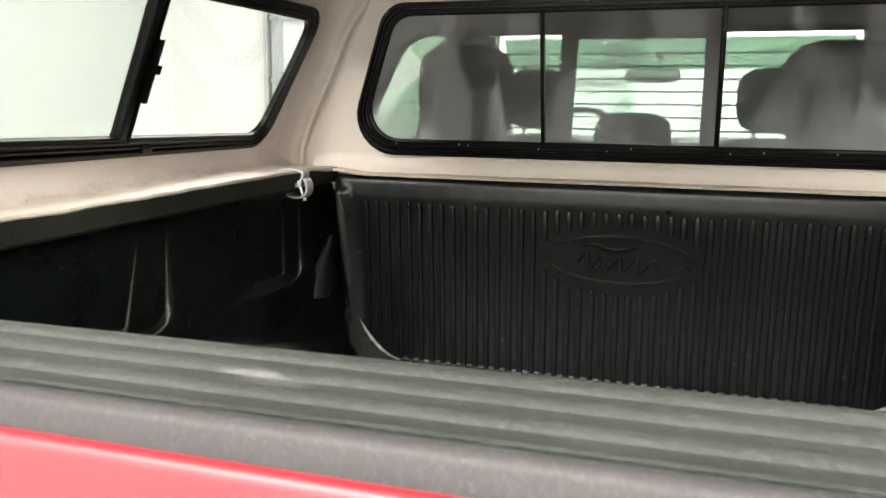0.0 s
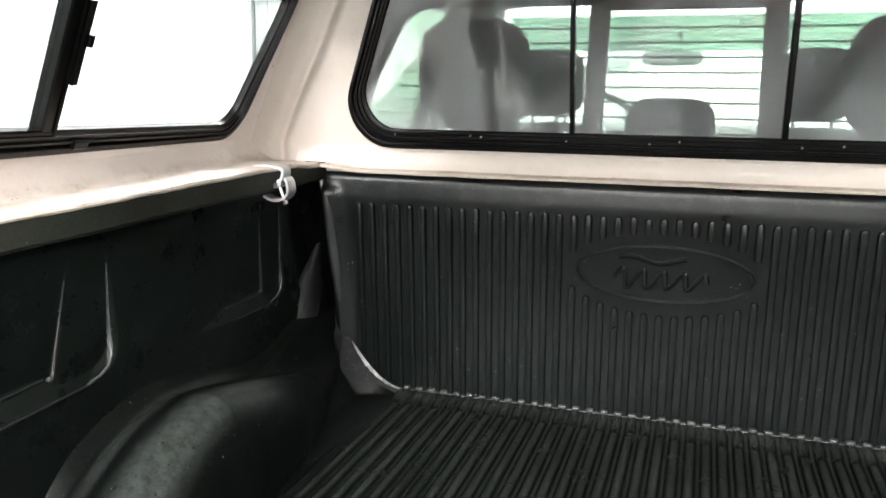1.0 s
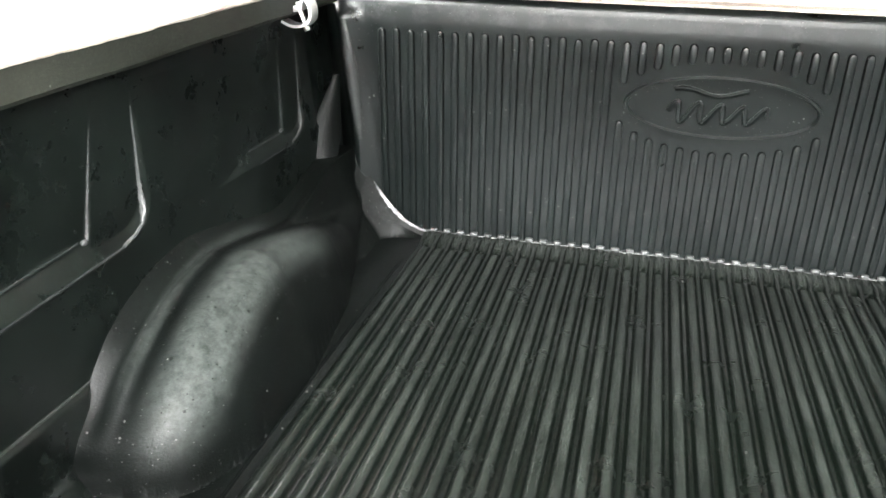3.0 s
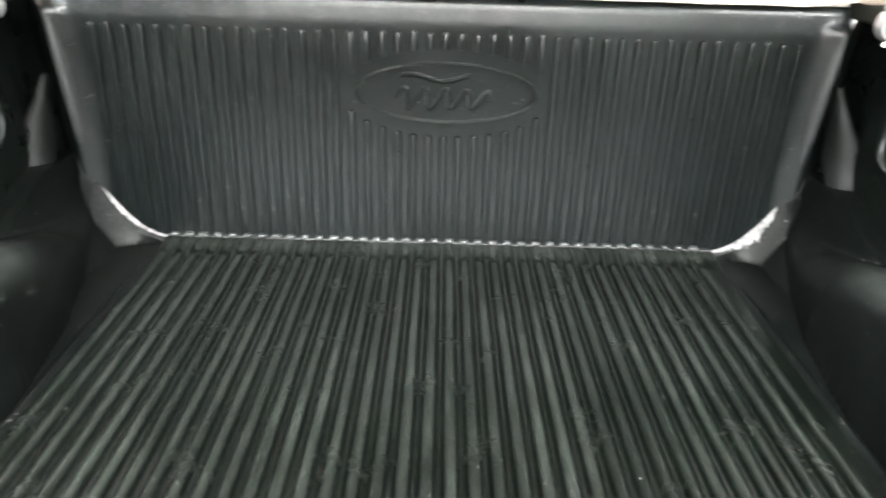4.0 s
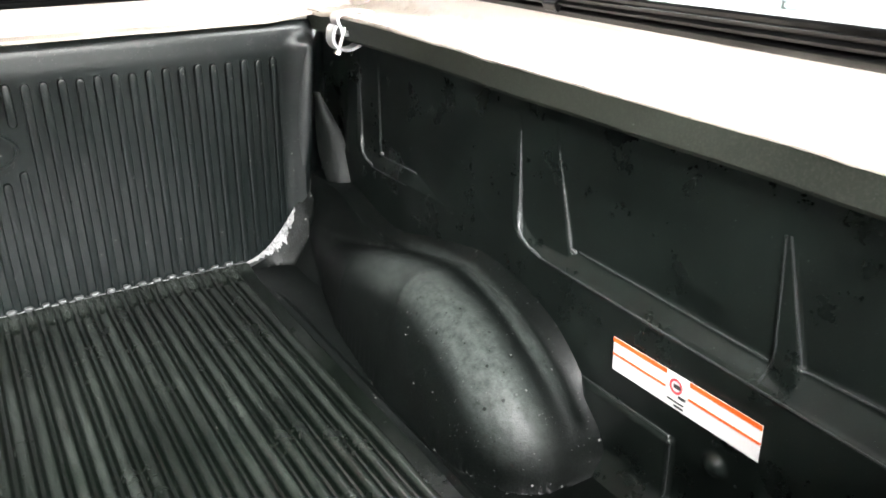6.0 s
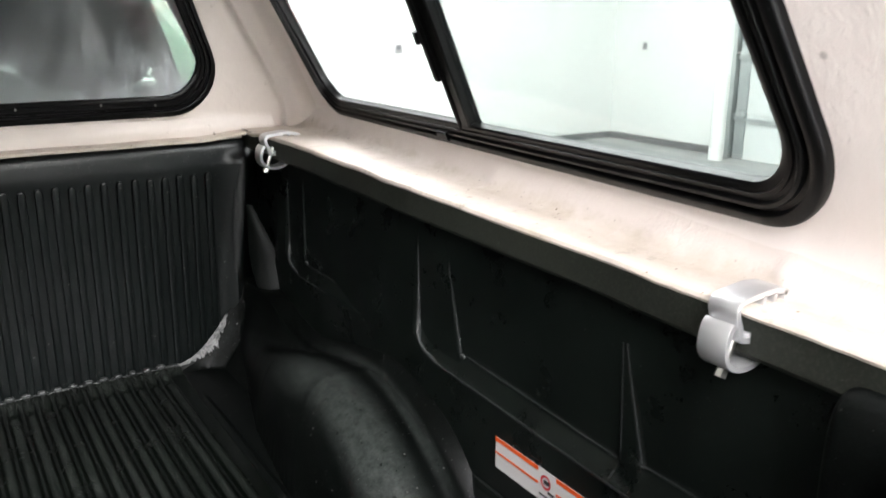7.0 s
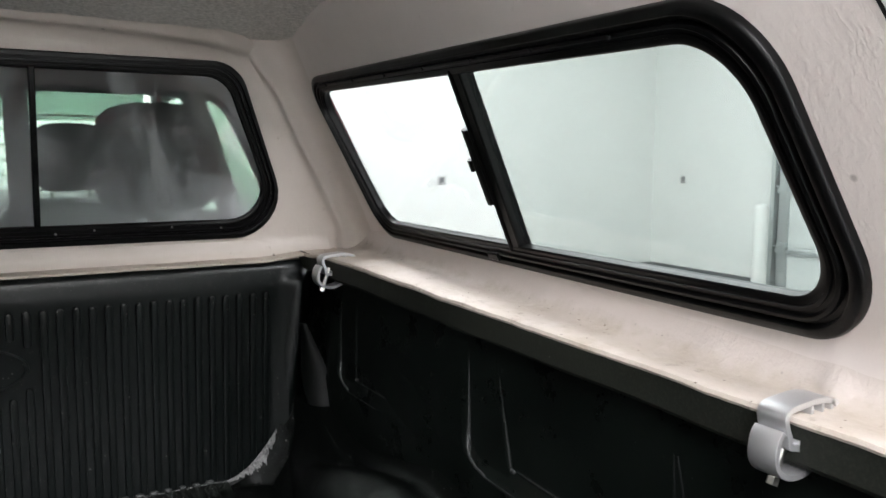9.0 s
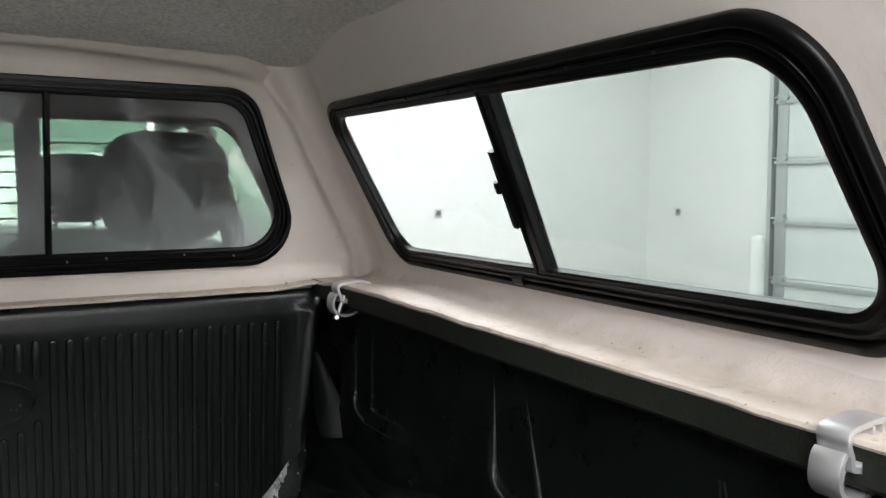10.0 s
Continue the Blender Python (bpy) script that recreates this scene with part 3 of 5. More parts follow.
def arch_z(x, y):
    """The wheel arch: a long dome with a worn crown, a hollow behind it and a fillet up to the side wall."""
    ax, slant = abs(x), max(y - 1.15, 0.0)
    if y < 1.36:
        run = max(1.0 - ((1.36 - y) / 0.345) ** 2, 0.0)
    else:
        d = y - 1.36
        h = max(0.213 - 0.16 * d - 0.20 * d * d, 0.0)
        run = (h / 0.245 + 0.1414) ** 2 - 0.02
    w = max(0.0, (0.775 - ax) / (0.174 - 0.075 * slant - 0.14 * max(y - 1.62, 0.0)))
    core = max(run - w ** 4.2, 0.0)
    z = 0.245 * (math.sqrt(core + 0.02) - 0.1414)
    on = smooth01(0.05, 0.3, core)
    edge = 0.692 + 0.03 * slant
    z -= 0.019 * max(0.0, min((ax - edge) / (0.772 - edge), 1.0)) ** 1.25 * on
    z += 0.024 * min(max(0.0, (ax - 0.786) / 0.028), 1.3) ** 1.6 * smooth01(0.05, 0.70, run)
    # a rounded bead along the outer edge
    z += 0.0065 * math.exp(-((ax - 0.772) / 0.013) ** 2) * on
    z += 0.0035 * math.exp(-((y - 1.352) / 0.022) ** 2 - ((ax - 0.676) / 0.024) ** 2)
    return z


def soft_min(a, b, k):
    h = max(k - abs(a - b), 0.0) / k
    return min(a, b) - h * h * k / 4


def low_z(y):
    """The lower edge of the ledge."""
    return 0.264 - 0.036 * max(1.17 - y, 0.0)


def high_z(y):
    """The upper edge of the ledge."""
    slope = 0.296 - 0.047 * min(max(1.12 - y, 0.0), 0.32)
    return slope + (0.291 - slope) * smooth01(0.790, 0.762, y)


# buttresses: rear line, its lean, forward line, top, length over which the wall falls back again, breadth of the forward facet
BUTTRESSES = ((1.136, 0.056, 1.278, 0.474, 0.36, 0.022), (1.740, 0.006, 1.836, 0.484, 0.08, 0.020))


def side_x(y, z):
    """The inner face of the side panel."""
    deep, proud = 0.831, 0.815
    zl, zh = low_z(y), high_z(y)
    f = min(max((zh - z) / (zh - zl), 0.0), 1.0)
    # ahead of the middle buttress the wall stays flush with the ledge
    f = max(f, smooth01(0.42, 0.27, z) * smooth01(1.275, 1.300, y) * (1 - smooth01(1.44, 1.66, y)))
    for rear, lean, fore, top, fade, broad in BUTTRESSES:
        amp = min(max((top - z) / (top - 0.290), 0.0), 1.0)
        if y < rear - 0.03 or y > fore + 0.05 + fade or not amp:
            continue
        # the forward facet runs down and bends round into the ledge
        gap = soft_min(fore - y, z - zl, 3.4 * broad)
        wide = 0.004 + broad * amp
        g = min(max(1.0 - gap / wide, 0.0), 1.0)
        # a lower step along the rear line
        s0 = rear + lean * (1 - amp)
        g = max(g, 0.42 * smooth01(s0, s0 + 0.003 + 0.008 * amp, y))
        f = max(f, amp * g * (1 - smooth01(fore + 1.8 * broad, fore + 1.8 * broad + fade, y)))
    x = deep - (deep - proud) * f
    # the moulded lines along both edges of the ledge
    x -= 0.0020 * (math.exp(-((z - zh) / 0.0030) ** 2) * (1 - smooth01(1.10, 1.15, y)) + math.exp(-((z - zl) / 0.0030) ** 2) * (1 - smooth01(1.16, 1.24, y)))
    # the slender rearmost buttress: two lines that part on their way down
    if z > 0.26:
        part_way = min(max((0.442 - z) / 0.148, 0.0), 1.0)
        y0, y1 = 0.797 - 0.040 * part_way, 0.803 - 0.012 * part_way
        x -= 0.007 * part_way * smooth01(y0 - 0.004, y0 + 0.003, y) * (1 - smooth01(y1 - 0.003, y1 + 0.006, y)) * smooth01(0.262, 0.290, z)
    # the raised block behind the wheel arch and a small round boss
    blk = smooth01(0.902, 0.912, y) * (1 - smooth01(1.070, 1.095, y)) * (1 - smooth01(0.108, 0.120, z))
    x -= 0.009 * blk
    x -= 0.010 * math.exp(-(((y - 0.840) ** 2 + (z - 0.118) ** 2) / 0.014 ** 2) ** 2)
    # wall turns in at the foot
    x -= 0.03 * max(0.0, 1 - z / 0.035) ** 2
    return x


liner = empty("bed_liner", "black ribbed plastic drop-in liner in the truck bed", "bed liner")

# floor with raised ribs that run lengthwise
prof = []
prof.append((-0.6, 0.0))
for k in range(-18, 19):
    c = RIB0 + k * PITCH
    prof += [(c - 0.0161, 0.0), (c - 0.0128, 0.0003), (c - 0.0110, 0.0020), (c - 0.0092, 0.0056), (c - 0.0066, 0.0084), (c - 0.0026, 0.0098), (c + 0.0026, 0.0098), (c + 0.0066, 0.0084), (c + 0.0092, 0.0056), (c + 0.0110, 0.0020), (c + 0.0128, 0.0003)]
prof.append((0.6, 0.0))
ys = [BED_END, 0.8, 1.2, 1.6, 1.905, 1.920, 1.928, 1.936, 1.950, 1.982, 2.0]
lift = [1, 1, 1, 1, 1, 0.75, 0.35, 0.70, 0.95, 0.8, 0.0]
rise = [0, 0, 0, 0, 0, 0.0003, 0.0010, 0.0028, 0.0060, 0.0120, 0.0125]
vs = [(x, y, z * q + r + (0.0009 * math.sin(31 * x + 7 * y))) for y, q, r in zip(ys, lift, rise) for x, z in prof]
m = len(prof)
fs = [(i * m + k, i * m + k + 1, (i + 1) * m + k + 1, (i + 1) * m + k) for i in range(len(ys) - 1) for k in range(m - 1)]
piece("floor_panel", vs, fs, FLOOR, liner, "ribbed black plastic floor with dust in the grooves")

# front panel: plate, ribs that stop round the badge, badge
ZB = 0.538
OX, OZ, OA, OB = 0.004, 0.346, 0.190, 0.066


def column_x(z):
    """The corner columns lean outwards."""
    return 0.750 + 0.026 * min(max((z - 0.22) / 0.26, 0.0), 1.0)


def plate(u, v):
    x = -0.868 + 1.736 * u
    z = -0.004 + (ZB + 0.004) * v
    y = bulk_y(z) + 0.006
    cx = column_x(z)
    y += 0.055 * smooth01(cx, cx + 0.078, abs(x)) + 0.010 * smooth01(ZB - 0.012, ZB, z)
    y -= 0.020 * math.exp(-((abs(x) - cx) / 0.025) ** 2) * (1 - smooth01(0.492, 0.515, z))
    y -= 0.010 * max(0.0, 1 - z / 0.02) ** 2
    # the plain band along the top leans back
    y += 0.12 * max(z - 0.482, 0.0)
    return (x, y, z)


front_panel = piece("front_panel", *grid(174, 60, plate), LINER_BACK, liner, "ribbed black front panel with scuffs and grit")


def rib(x, z0, z1, foot=False):
    """One raised pill of the front panel from z0 up to z1."""
    w, n = 0.0086, 6
    ring = []
    for k in range(n + 1):
        a = math.pi * k / n
        ring.append((math.cos(a), z1 - w + w * math.sin(a)))
    if foot:
        ring += [(-1, z0), (1, z0)]
    else:
        ring += [(math.cos(math.pi + math.pi * k / n), z0 + w - w * math.sin(math.pi * k / n)) for k in range(n + 1)]
    zc = (z0 + z1) / 2
    loops = []
    for inset, out in ((0.0, -0.002), (0.0010, 0.0044), (0.0022, 0.0068), (0.0046, 0.0077)):
        lp = []
        for c, z in ring:
            zz = z - math.copysign(min(inset, abs(z - zc)), z - zc)
            lp.append((x + c * (w - inset), bulk_y(zz) + 0.006 - out, zz))
        loops.append(lp)
    s = loops_set(loops)
    m = len(ring)
    s[1].append(tuple(range(3 * m, 4 * m)))
    return s


for k in range(-22, 23):
    x = PANEL0 + k * PITCH
    if abs(x) > 0.722:
        continue
    base = 0.0 if abs(x) < 0.6 else corner_z(x, 1.992) + 0.012
    top = 0.470 + 0.0015 * math.sin(k * 2.3)
    e = 1 - ((x - OX) / (OA + 0.022)) ** 2
    if e > 0:
        half = (OB + 0.022) * math.sqrt(e)
        if top - (OZ + half) > 0.02:
            piece("rib", *rib(x, OZ + half, top), LINER_BACK, front_panel)
        long_rib = rib(x, base, OZ - half, foot=True)
    else:
        long_rib = rib(x, base, top, foot=True)
    piece("rib", *long_rib, LINER_BACK, front_panel)


def on_panel(px, pz, out):
    return (px, bulk_y(pz) + 0.006 - out, pz)


def ring_bar(a, b, w, out, n=72):
    loops = []
    for da, o in ((w, -0.004), (w * 0.5, out), (-w * 0.5, out), (-w, -0.004)):
        loops.append([on_panel(OX + (a + da) * math.cos(2 * math.pi * k / n), OZ + (b + da) * math.sin(2 * math.pi * k / n), o) for k in range(n)])
    return loops_set(loops)


badge = piece("badge", *ring_bar(OA - 0.006, OB - 0.006, 0.0056, 0.0150), LINER_BACK, liner, "raised oval outline moulded in black plastic")


def stroke_set(points, r):
    return tube_set([on_panel(OX + p, OZ + q, 0.0022) for p, q in points], r, 6)


# plain moulded flourishes inside the oval: a long swash over a running ripple
swash = [(-0.092 + 0.140 * k / 24, 0.032 + 0.007 * math.sin(2.2 * math.pi * k / 24 + 0.6)) for k in range(25)]
ripple = [(-0.100 + 0.190 * k / 110 + 0.30 * 0.02 * math.sin(9 * math.pi * k / 110), -0.010 + (0.022 - 0.006 * k / 110) * math.sin(9 * math.pi * k / 110)) for k in range(111)]
for flourish in (swash, ripple):
    piece("flourish", *stroke_set(flourish, 0.0056), LINER_BACK, badge)

# the roll with its row of bumps where the ribs meet the floor


def foot(u, v):
    x = -0.605 + 1.21 * u
    r = 0.0036 + 0.0005 * math.sin(37 * x)
    a = math.pi / 2 * v
    return (x, bulk_y(0) - 0.001 - r * 1.5 * math.cos(a), 0.0135 + r * math.sin(a))


# roll and bumps are coloured pale, standing in for their shine
foot_roll = piece("foot_roll", *grid(200, 5, foot), WORN_SHINE_DIM, liner, "worn, shiny scalloped edge at the foot of the ribs")
for k in range(-18, 19):
    piece("bump", *cushion_set(RIB0 + k * PITCH, bulk_y(0) - 0.0065, 0.0195, 0.0185 + 0.002 * math.sin(5 * k), 0.013, 0.0105, 3.0, 14, 8), WORN_SHINE, foot_roll)

for side in (1, -1):
    def wall(u, v):
        y, z = BED_END + (2.06 - BED_END) * u, 0.512 * v
        return (side * side_x(y, z), y, z)
    piece("side_panel", *grid(560, 256, wall), LINER, liner, "smooth black side wall with tapered buttresses and a ledge", crease=80)

    # edges of the ledge, the buttresses and the block: wear plus highlight, painted pale
    def edge_line(pts, r=0.0017):
        path = []
        for (y0, z0), (y1, z1) in zip(pts, pts[1:]):
            n = max(2, int(math.hypot(y1 - y0, z1 - z0) / 0.008))
            path += [(y0 + (y1 - y0) * k / n, z0 + (z1 - z0) * k / n) for k in range(n)]
        path.append(pts[-1])
        return tube_set([(side * (side_x(y, z) + 0.0004), y, z) for y, z in path], r, 6)

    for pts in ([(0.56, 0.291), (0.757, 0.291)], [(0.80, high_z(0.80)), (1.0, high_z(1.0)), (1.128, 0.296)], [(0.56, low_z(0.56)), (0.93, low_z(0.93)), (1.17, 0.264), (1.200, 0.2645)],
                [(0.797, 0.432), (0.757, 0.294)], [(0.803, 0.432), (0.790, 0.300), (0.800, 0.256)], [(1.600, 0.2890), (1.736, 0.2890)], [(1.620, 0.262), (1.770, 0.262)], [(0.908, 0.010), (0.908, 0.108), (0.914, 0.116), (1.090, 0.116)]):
        piece("edge_shine", *edge_line(pts), WORN_SHINE_DIM, liner)

    for rear, lean, fore, top, fade, broad in BUTTRESSES:
        # pale strips on both facets: wear, with their highlights painted in
        def fore_wear_shine(u, v):
            z = 0.284 + (top - 0.03 - 0.284) * u
            amp = (top - z) / (top - 0.290)
            wide = (0.004 + broad * min(amp, 1.0)) * (1.1 - 0.5 * smooth01(0.30, 0.284, z))
            y = fore - wide * (0.44 + 0.34 * v) - 0.9 * broad * max(0.0, (0.310 - z) / 0.026) ** 2
            return (side * (side_x(y, z) - 0.0005), y, z)

        def rear_wear_shine(u, v):
            z = 0.291 + (top - 0.04 - 0.291) * u
            amp = (top - z) / (top - 0.290)
            y = rear + lean * (1 - amp) + (0.003 + 0.008 * amp) * (0.30 + 0.26 * v)
            return (side * (side_x(y, z) - 0.0005), y, z)
        piece("buttress_wear_shine", *grid(40, 5, fore_wear_shine), WORN_SHINE, liner, "pale worn facet of the wall's buttress")
        piece("buttress_wear_shine", *grid(40, 3, rear_wear_shine), WORN_SHINE_DIM, liner, "pale worn facet of the wall's buttress")
        # the bend at the facet's foot, round into the ledge: its shine painted pale
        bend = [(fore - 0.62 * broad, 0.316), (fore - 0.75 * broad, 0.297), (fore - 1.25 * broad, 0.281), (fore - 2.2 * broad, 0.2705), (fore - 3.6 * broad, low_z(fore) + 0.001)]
        piece("edge_shine", *edge_line(bend, 0.0026), WORN_SHINE, liner)
        # a pale lump for the bright highlight at the rear line's foot
        piece("buttress_foot", *cushion_set(side * (side_x(rear + 0.006, 0.293) + 0.001), rear + 0.004, 0.293, 0.006, 0.016, 0.008, 2.4, 10, 6), WORN_SHINE, liner)

    def tub(u, v):
        x, y = 0.596 + 0.264 * v, BED_END + (2.0 - BED_END) * u
        a, c = arch_z(x, y), corner_z(x, y)
        z = -soft_min(-a, -c, 0.12) if min(a, c) > 0.0 else max(a, c)
        z = max(a, c) + (z - max(a, c)) * smooth01(0.0, 0.03, min(a, c))
        z += 0.007 * math.exp(-((x - 0.607) / 0.006) ** 2) * (1 - smooth01(1.70, 1.9, y))
        return (side * x, y, z)
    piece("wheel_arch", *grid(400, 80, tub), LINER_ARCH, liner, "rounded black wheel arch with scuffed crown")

    # a pale strip painted down the column as its highlight
    def column(u, v):
        z, a = 0.225 + 0.262 * u, math.pi * (v - 0.5)
        k = 0.015 * math.sin(a) * math.sin(math.pi * min(max(u, 0.03), 0.97)) ** 0.6
        x = column_x(z) - 0.005 + k
        return (side * x, plate((x + 0.868) / 1.736, (z + 0.004) / (ZB + 0.004))[1] - 0.0022 - 0.003 * math.cos(a) * math.sin(math.pi * min(max(u, 0.02), 0.98)), z)
    piece("column_highlight", *grid(30, 8, column), WORN_SHINE_DIM, liner, "pale worn patch on the corner column")
    # the broad cove that sweeps from the corner column down to the floor, ending on the tub
    def rolled(u, v):
        x = 0.594 + 0.164 * u
        zt = corner_z(x, 1.99) + 0.005
        wide = 0.005 + 0.034 * smooth01(0.10, 0.62, u) * (1 - 0.75 * smooth01(0.80, 1.0, u))
        yt, yb = bulk_y(zt) - 0.0050, bulk_y(zt) - 0.005 - wide
        xb = x + 0.020 * u
        a, c = arch_z(xb, yb), corner_z(xb, yb)
        zb = min(max(a, c) - 0.003, zt - 0.002)
        p, q, r = Vector((x, yt, zt + 0.006)), Vector((x + 0.008 * u, yt - 0.25 * wide, zt * 0.72 + zb * 0.28)), Vector((xb, yb, zb))
        o = p * v * v + q * 2 * v * (1 - v) + r * (1 - v) ** 2
        return (side * o.x, o.y, o.z)
    piece("corner_edge", *grid(70, 16, rolled), SCUFFED_SHEEN, liner, "rolled black plastic band in the corner")

    def scuff(u, v):
        # chipped plastic along the roll, broader in one corner than in the other
        k = 0.03 + 0.74 * u
        rag = noise.noise(Vector((k * 26, 0.0, 4 * side))) + 0.6 * noise.noise(Vector((k * 70, 3.0, 4 * side)))
        reach = ((0.42 if side > 0 else 0.15) * (1 + 0.7 * rag)) * math.sin(math.pi * min(max(u, 0.02), 0.98)) ** 0.5
        p = Vector(rolled(k, 1.0 - max(reach, 0.01) * (1 - v)))
        lump = 0.0012 + 0.0016 * abs(noise.noise(Vector((k * 90, v * 3, side))))
        return (p.x - side * 0.4 * lump, p.y - lump, p.z + lump + 0.004 * v)
    piece("scuffed_line", *grid(90, 5, scuff), SCUFFED, liner, "whitened, chipped edge line")
    piece("end_housing", *cushion_set(side * 0.815, 0.452, 0.355, 0.096, 0.122, 0.312, 7.0, 48, 32), GUSSET, liner, "rounded dull black housing at the tailgate end")
    # the three-cornered gusset between the corner column and the side wall: a tapered, rounded web with a paler foot
    def web(u, v, lift=0.0):
        p = (1 - u) ** 2 * Vector((0.780, 1.950, 0.388)) + 2 * u * (1 - u) * Vector((0.806, 1.926, 0.262)) + u * u * Vector((0.795, 1.874, 0.150))
        p += Vector((0.008, -0.004, -0.020)) * (side < 0)
        half = 0.003 + 0.032 * math.sin(math.pi * min(max(0.04 + 0.90 * u ** 1.25, 0.0), 1.0)) ** 0.9
        t = 2 * v - 1
        p = p + Vector((0.77, -0.64, 0.0)) * half * t + Vector((-0.58, -0.69, 0.42)) * (0.010 * (1 - t * t) * min(1.0, half / 0.02) + lift)
        return (side * p.x, p.y, p.z)
    piece("gusset", *grid(28, 12, web), GUSSET, liner)
    # the lit foot of the gusset, painted as a paler overlay
    piece("gusset_highlight", *grid(16, 10, lambda u, v: web(0.56 + 0.40 * u, 0.5 + (v - 0.5) * (0.35 + 0.45 * math.sin(math.pi * min(max(u, 0.05), 0.95))), 0.0007)), SCUFFED_SHEEN, liner, "pale worn foot of the corner gusset")


def rail_z(y):
    return 0.531 + 0.018 * (y - 0.4)


def edge_x(y):
    return 0.787 + 0.002 * math.sin(9 * y) + 0.0015 * math.sin(23 * y + 1)


# ---- the truck ----
truck = empty("pickup_truck", "red crew-cab pickup truck with a lined bed", "truck")
for side in (1, -1):
    outer = [(0.865, -0.30), (0.99, -0.30), (1.01, 0.10), (1.0, 0.38), (0.97, 0.505), (0.93, 0.515), (0.865, 0.51)]
    bed_side = piece("bed_side", *strip_set(outer, 0.31, 2.04, lambda p, s: (side * p[0], s, p[1])), RED, truck, "glossy red bed side")
    cross = [(0.0, 0.0), (0.001, -0.036), (0.006, -0.042), (0.055, -0.036), (0.055, 0.0)]

    def rail_pt(u, k):
        y = 0.40 + 1.60 * u
        c = cross[k % len(cross)]
        return (side * (edge_x(y) + 0.003 + c[0]), y, rail_z(y) - 0.001 + c[1])
    piece("rail_cover", *grid(60, len(cross), lambda u, v: rail_pt(u, round(v * len(cross)))), RAIL, bed_side, "dull olive-black plastic rail cover")
piece("bed_floor", *box_set(-0.86, 0.86, 0.395, 2.04, -0.05, -0.012), RED, truck)
piece("headboard", *box_set(-0.86, 0.86, 2.075, 2.09, -0.05, 0.50), RED, truck)

# tailgate
GZ = 0.547


def gate_pt(p, s):
    return (s, p[0] + 0.012 * s, p[1] + 0.008 * s)


skin = [(0.300, GZ - 0.0215), (0.2505, GZ - 0.0215), (0.2475, GZ - 0.0222), (0.2452, GZ - 0.0245), (0.2440, GZ - 0.0290), (0.2432, GZ - 0.040), (0.2425, GZ - 0.16), (0.246, GZ - 0.30), (0.246, -0.04), (0.300, -0.04)]
gate = piece("tailgate", *strip_set(skin, -0.775, 0.775, gate_pt), RED, truck, "closed red tailgate with a ribbed grey plastic top cover")
top = [(0.392, GZ - 0.055), (0.392, GZ - 0.006), (0.388, GZ)]
for c in (0.365, 0.333, 0.298):
    top += [(c + 0.0150 - 0.0022 * k, GZ + 0.0040 * math.sin(math.pi * k / 9) ** 0.7) for k in range(10)]
top += [(0.276, GZ), (0.271, GZ + 0.003), (0.263, GZ + 0.001), (0.263, GZ - 0.055)]
# the cover narrows towards its ends
runs = [-0.775 + 1.55 * k / 40 for k in range(41)]
tapered = [[gate_pt((0.30 + (p[0] - 0.30) * (1 - 0.46 * smooth01(0.30, 0.60, abs(s))) if p[0] > 0.30 else p[0], p[1]), s) for p in top] for s in runs]
piece("top_cover", *loops_set(tapered, True), GATE_CAP, gate, "ribbed dark grey plastic top cover with worn, whitened patches")
piece("worn_edge", *loops_set([[gate_pt((0.2700 - 0.0070 * math.sin(math.pi * k / 6), GZ + 0.0005 + 0.0036 * math.sin(math.pi * k / 6) + 0.0006 * noise.noise(Vector((s * 60, k, 0)))), s) for k in range(7)] for s in [-0.77 + 1.54 * j / 120 for j in range(121)]]), SCUFFED, gate, "chipped, whitened edge of the plastic cover")
lip = [(0.262, GZ + 0.001), (0.258, GZ - 0.001), (0.255, GZ - 0.006), (0.253, GZ - 0.022), (0.262, GZ - 0.022)]
piece("lip", *strip_set(lip, -0.775, 0.775, gate_pt), LIP, gate, "smooth mauve-grey plastic lip")
piece("inner_skin", *box_set(-0.775, 0.775, 0.301, 0.335, -0.03, GZ - 0.063, 0.008), LINER, gate)

# ---- the cap (canopy) over the bed ----
A, B = 0.0622, -0.5056


def cap_x(y, z):
    """The inner face of the cap's side."""
    x = 0.882 + A * (y - 1.191) + B * (z - 0.643)
    return x - 0.022 * smooth01(0.615, 0.552, z)


def front_y(z):
    return 2.0 - 0.2 * (z - 0.6)


def rear_y(z):
    return 0.372 + 0.345 * (z - 0.55)


def top_z(x):
    return 1.060 - 0.10 * x * x - 0.5 * max(abs(x) - 0.55, 0.0) ** 1.5


cap = empty("canopy", "fibreglass truck canopy, beige inside and red outside, with sliding windows", "canopy")
Z0 = 0.545

# windows in the plane of the sides: (y, z)
SIDE_IN = [(1.814, 0.925), (1.775, 0.640), (0.603, 0.650), (0.652, 0.902)]
SIDE_OUT = [(1.838, 0.959), (1.808, 0.610), (0.545, 0.609), (0.606, 0.941)]
S_IN = rounded(SIDE_IN, [0.040, 0.055, 0.050, 0.085], 14)
S_OUT = rounded(SIDE_OUT, [0.055, 0.075, 0.085, 0.11], 14)
# window in the front wall: (x, z)
FRONT_IN = [(-0.590, 0.958), (-0.715, 0.641), (0.730, 0.641), (0.602, 0.958)]
FRONT_OUT = [(-0.614, 0.992), (-0.768, 0.598), (0.777, 0.598), (0.630, 0.992)]
F_IN = rounded(FRONT_IN, [0.07, 0.075, 0.075, 0.07])
F_OUT = rounded(FRONT_OUT, [0.08, 0.10, 0.10, 0.08])


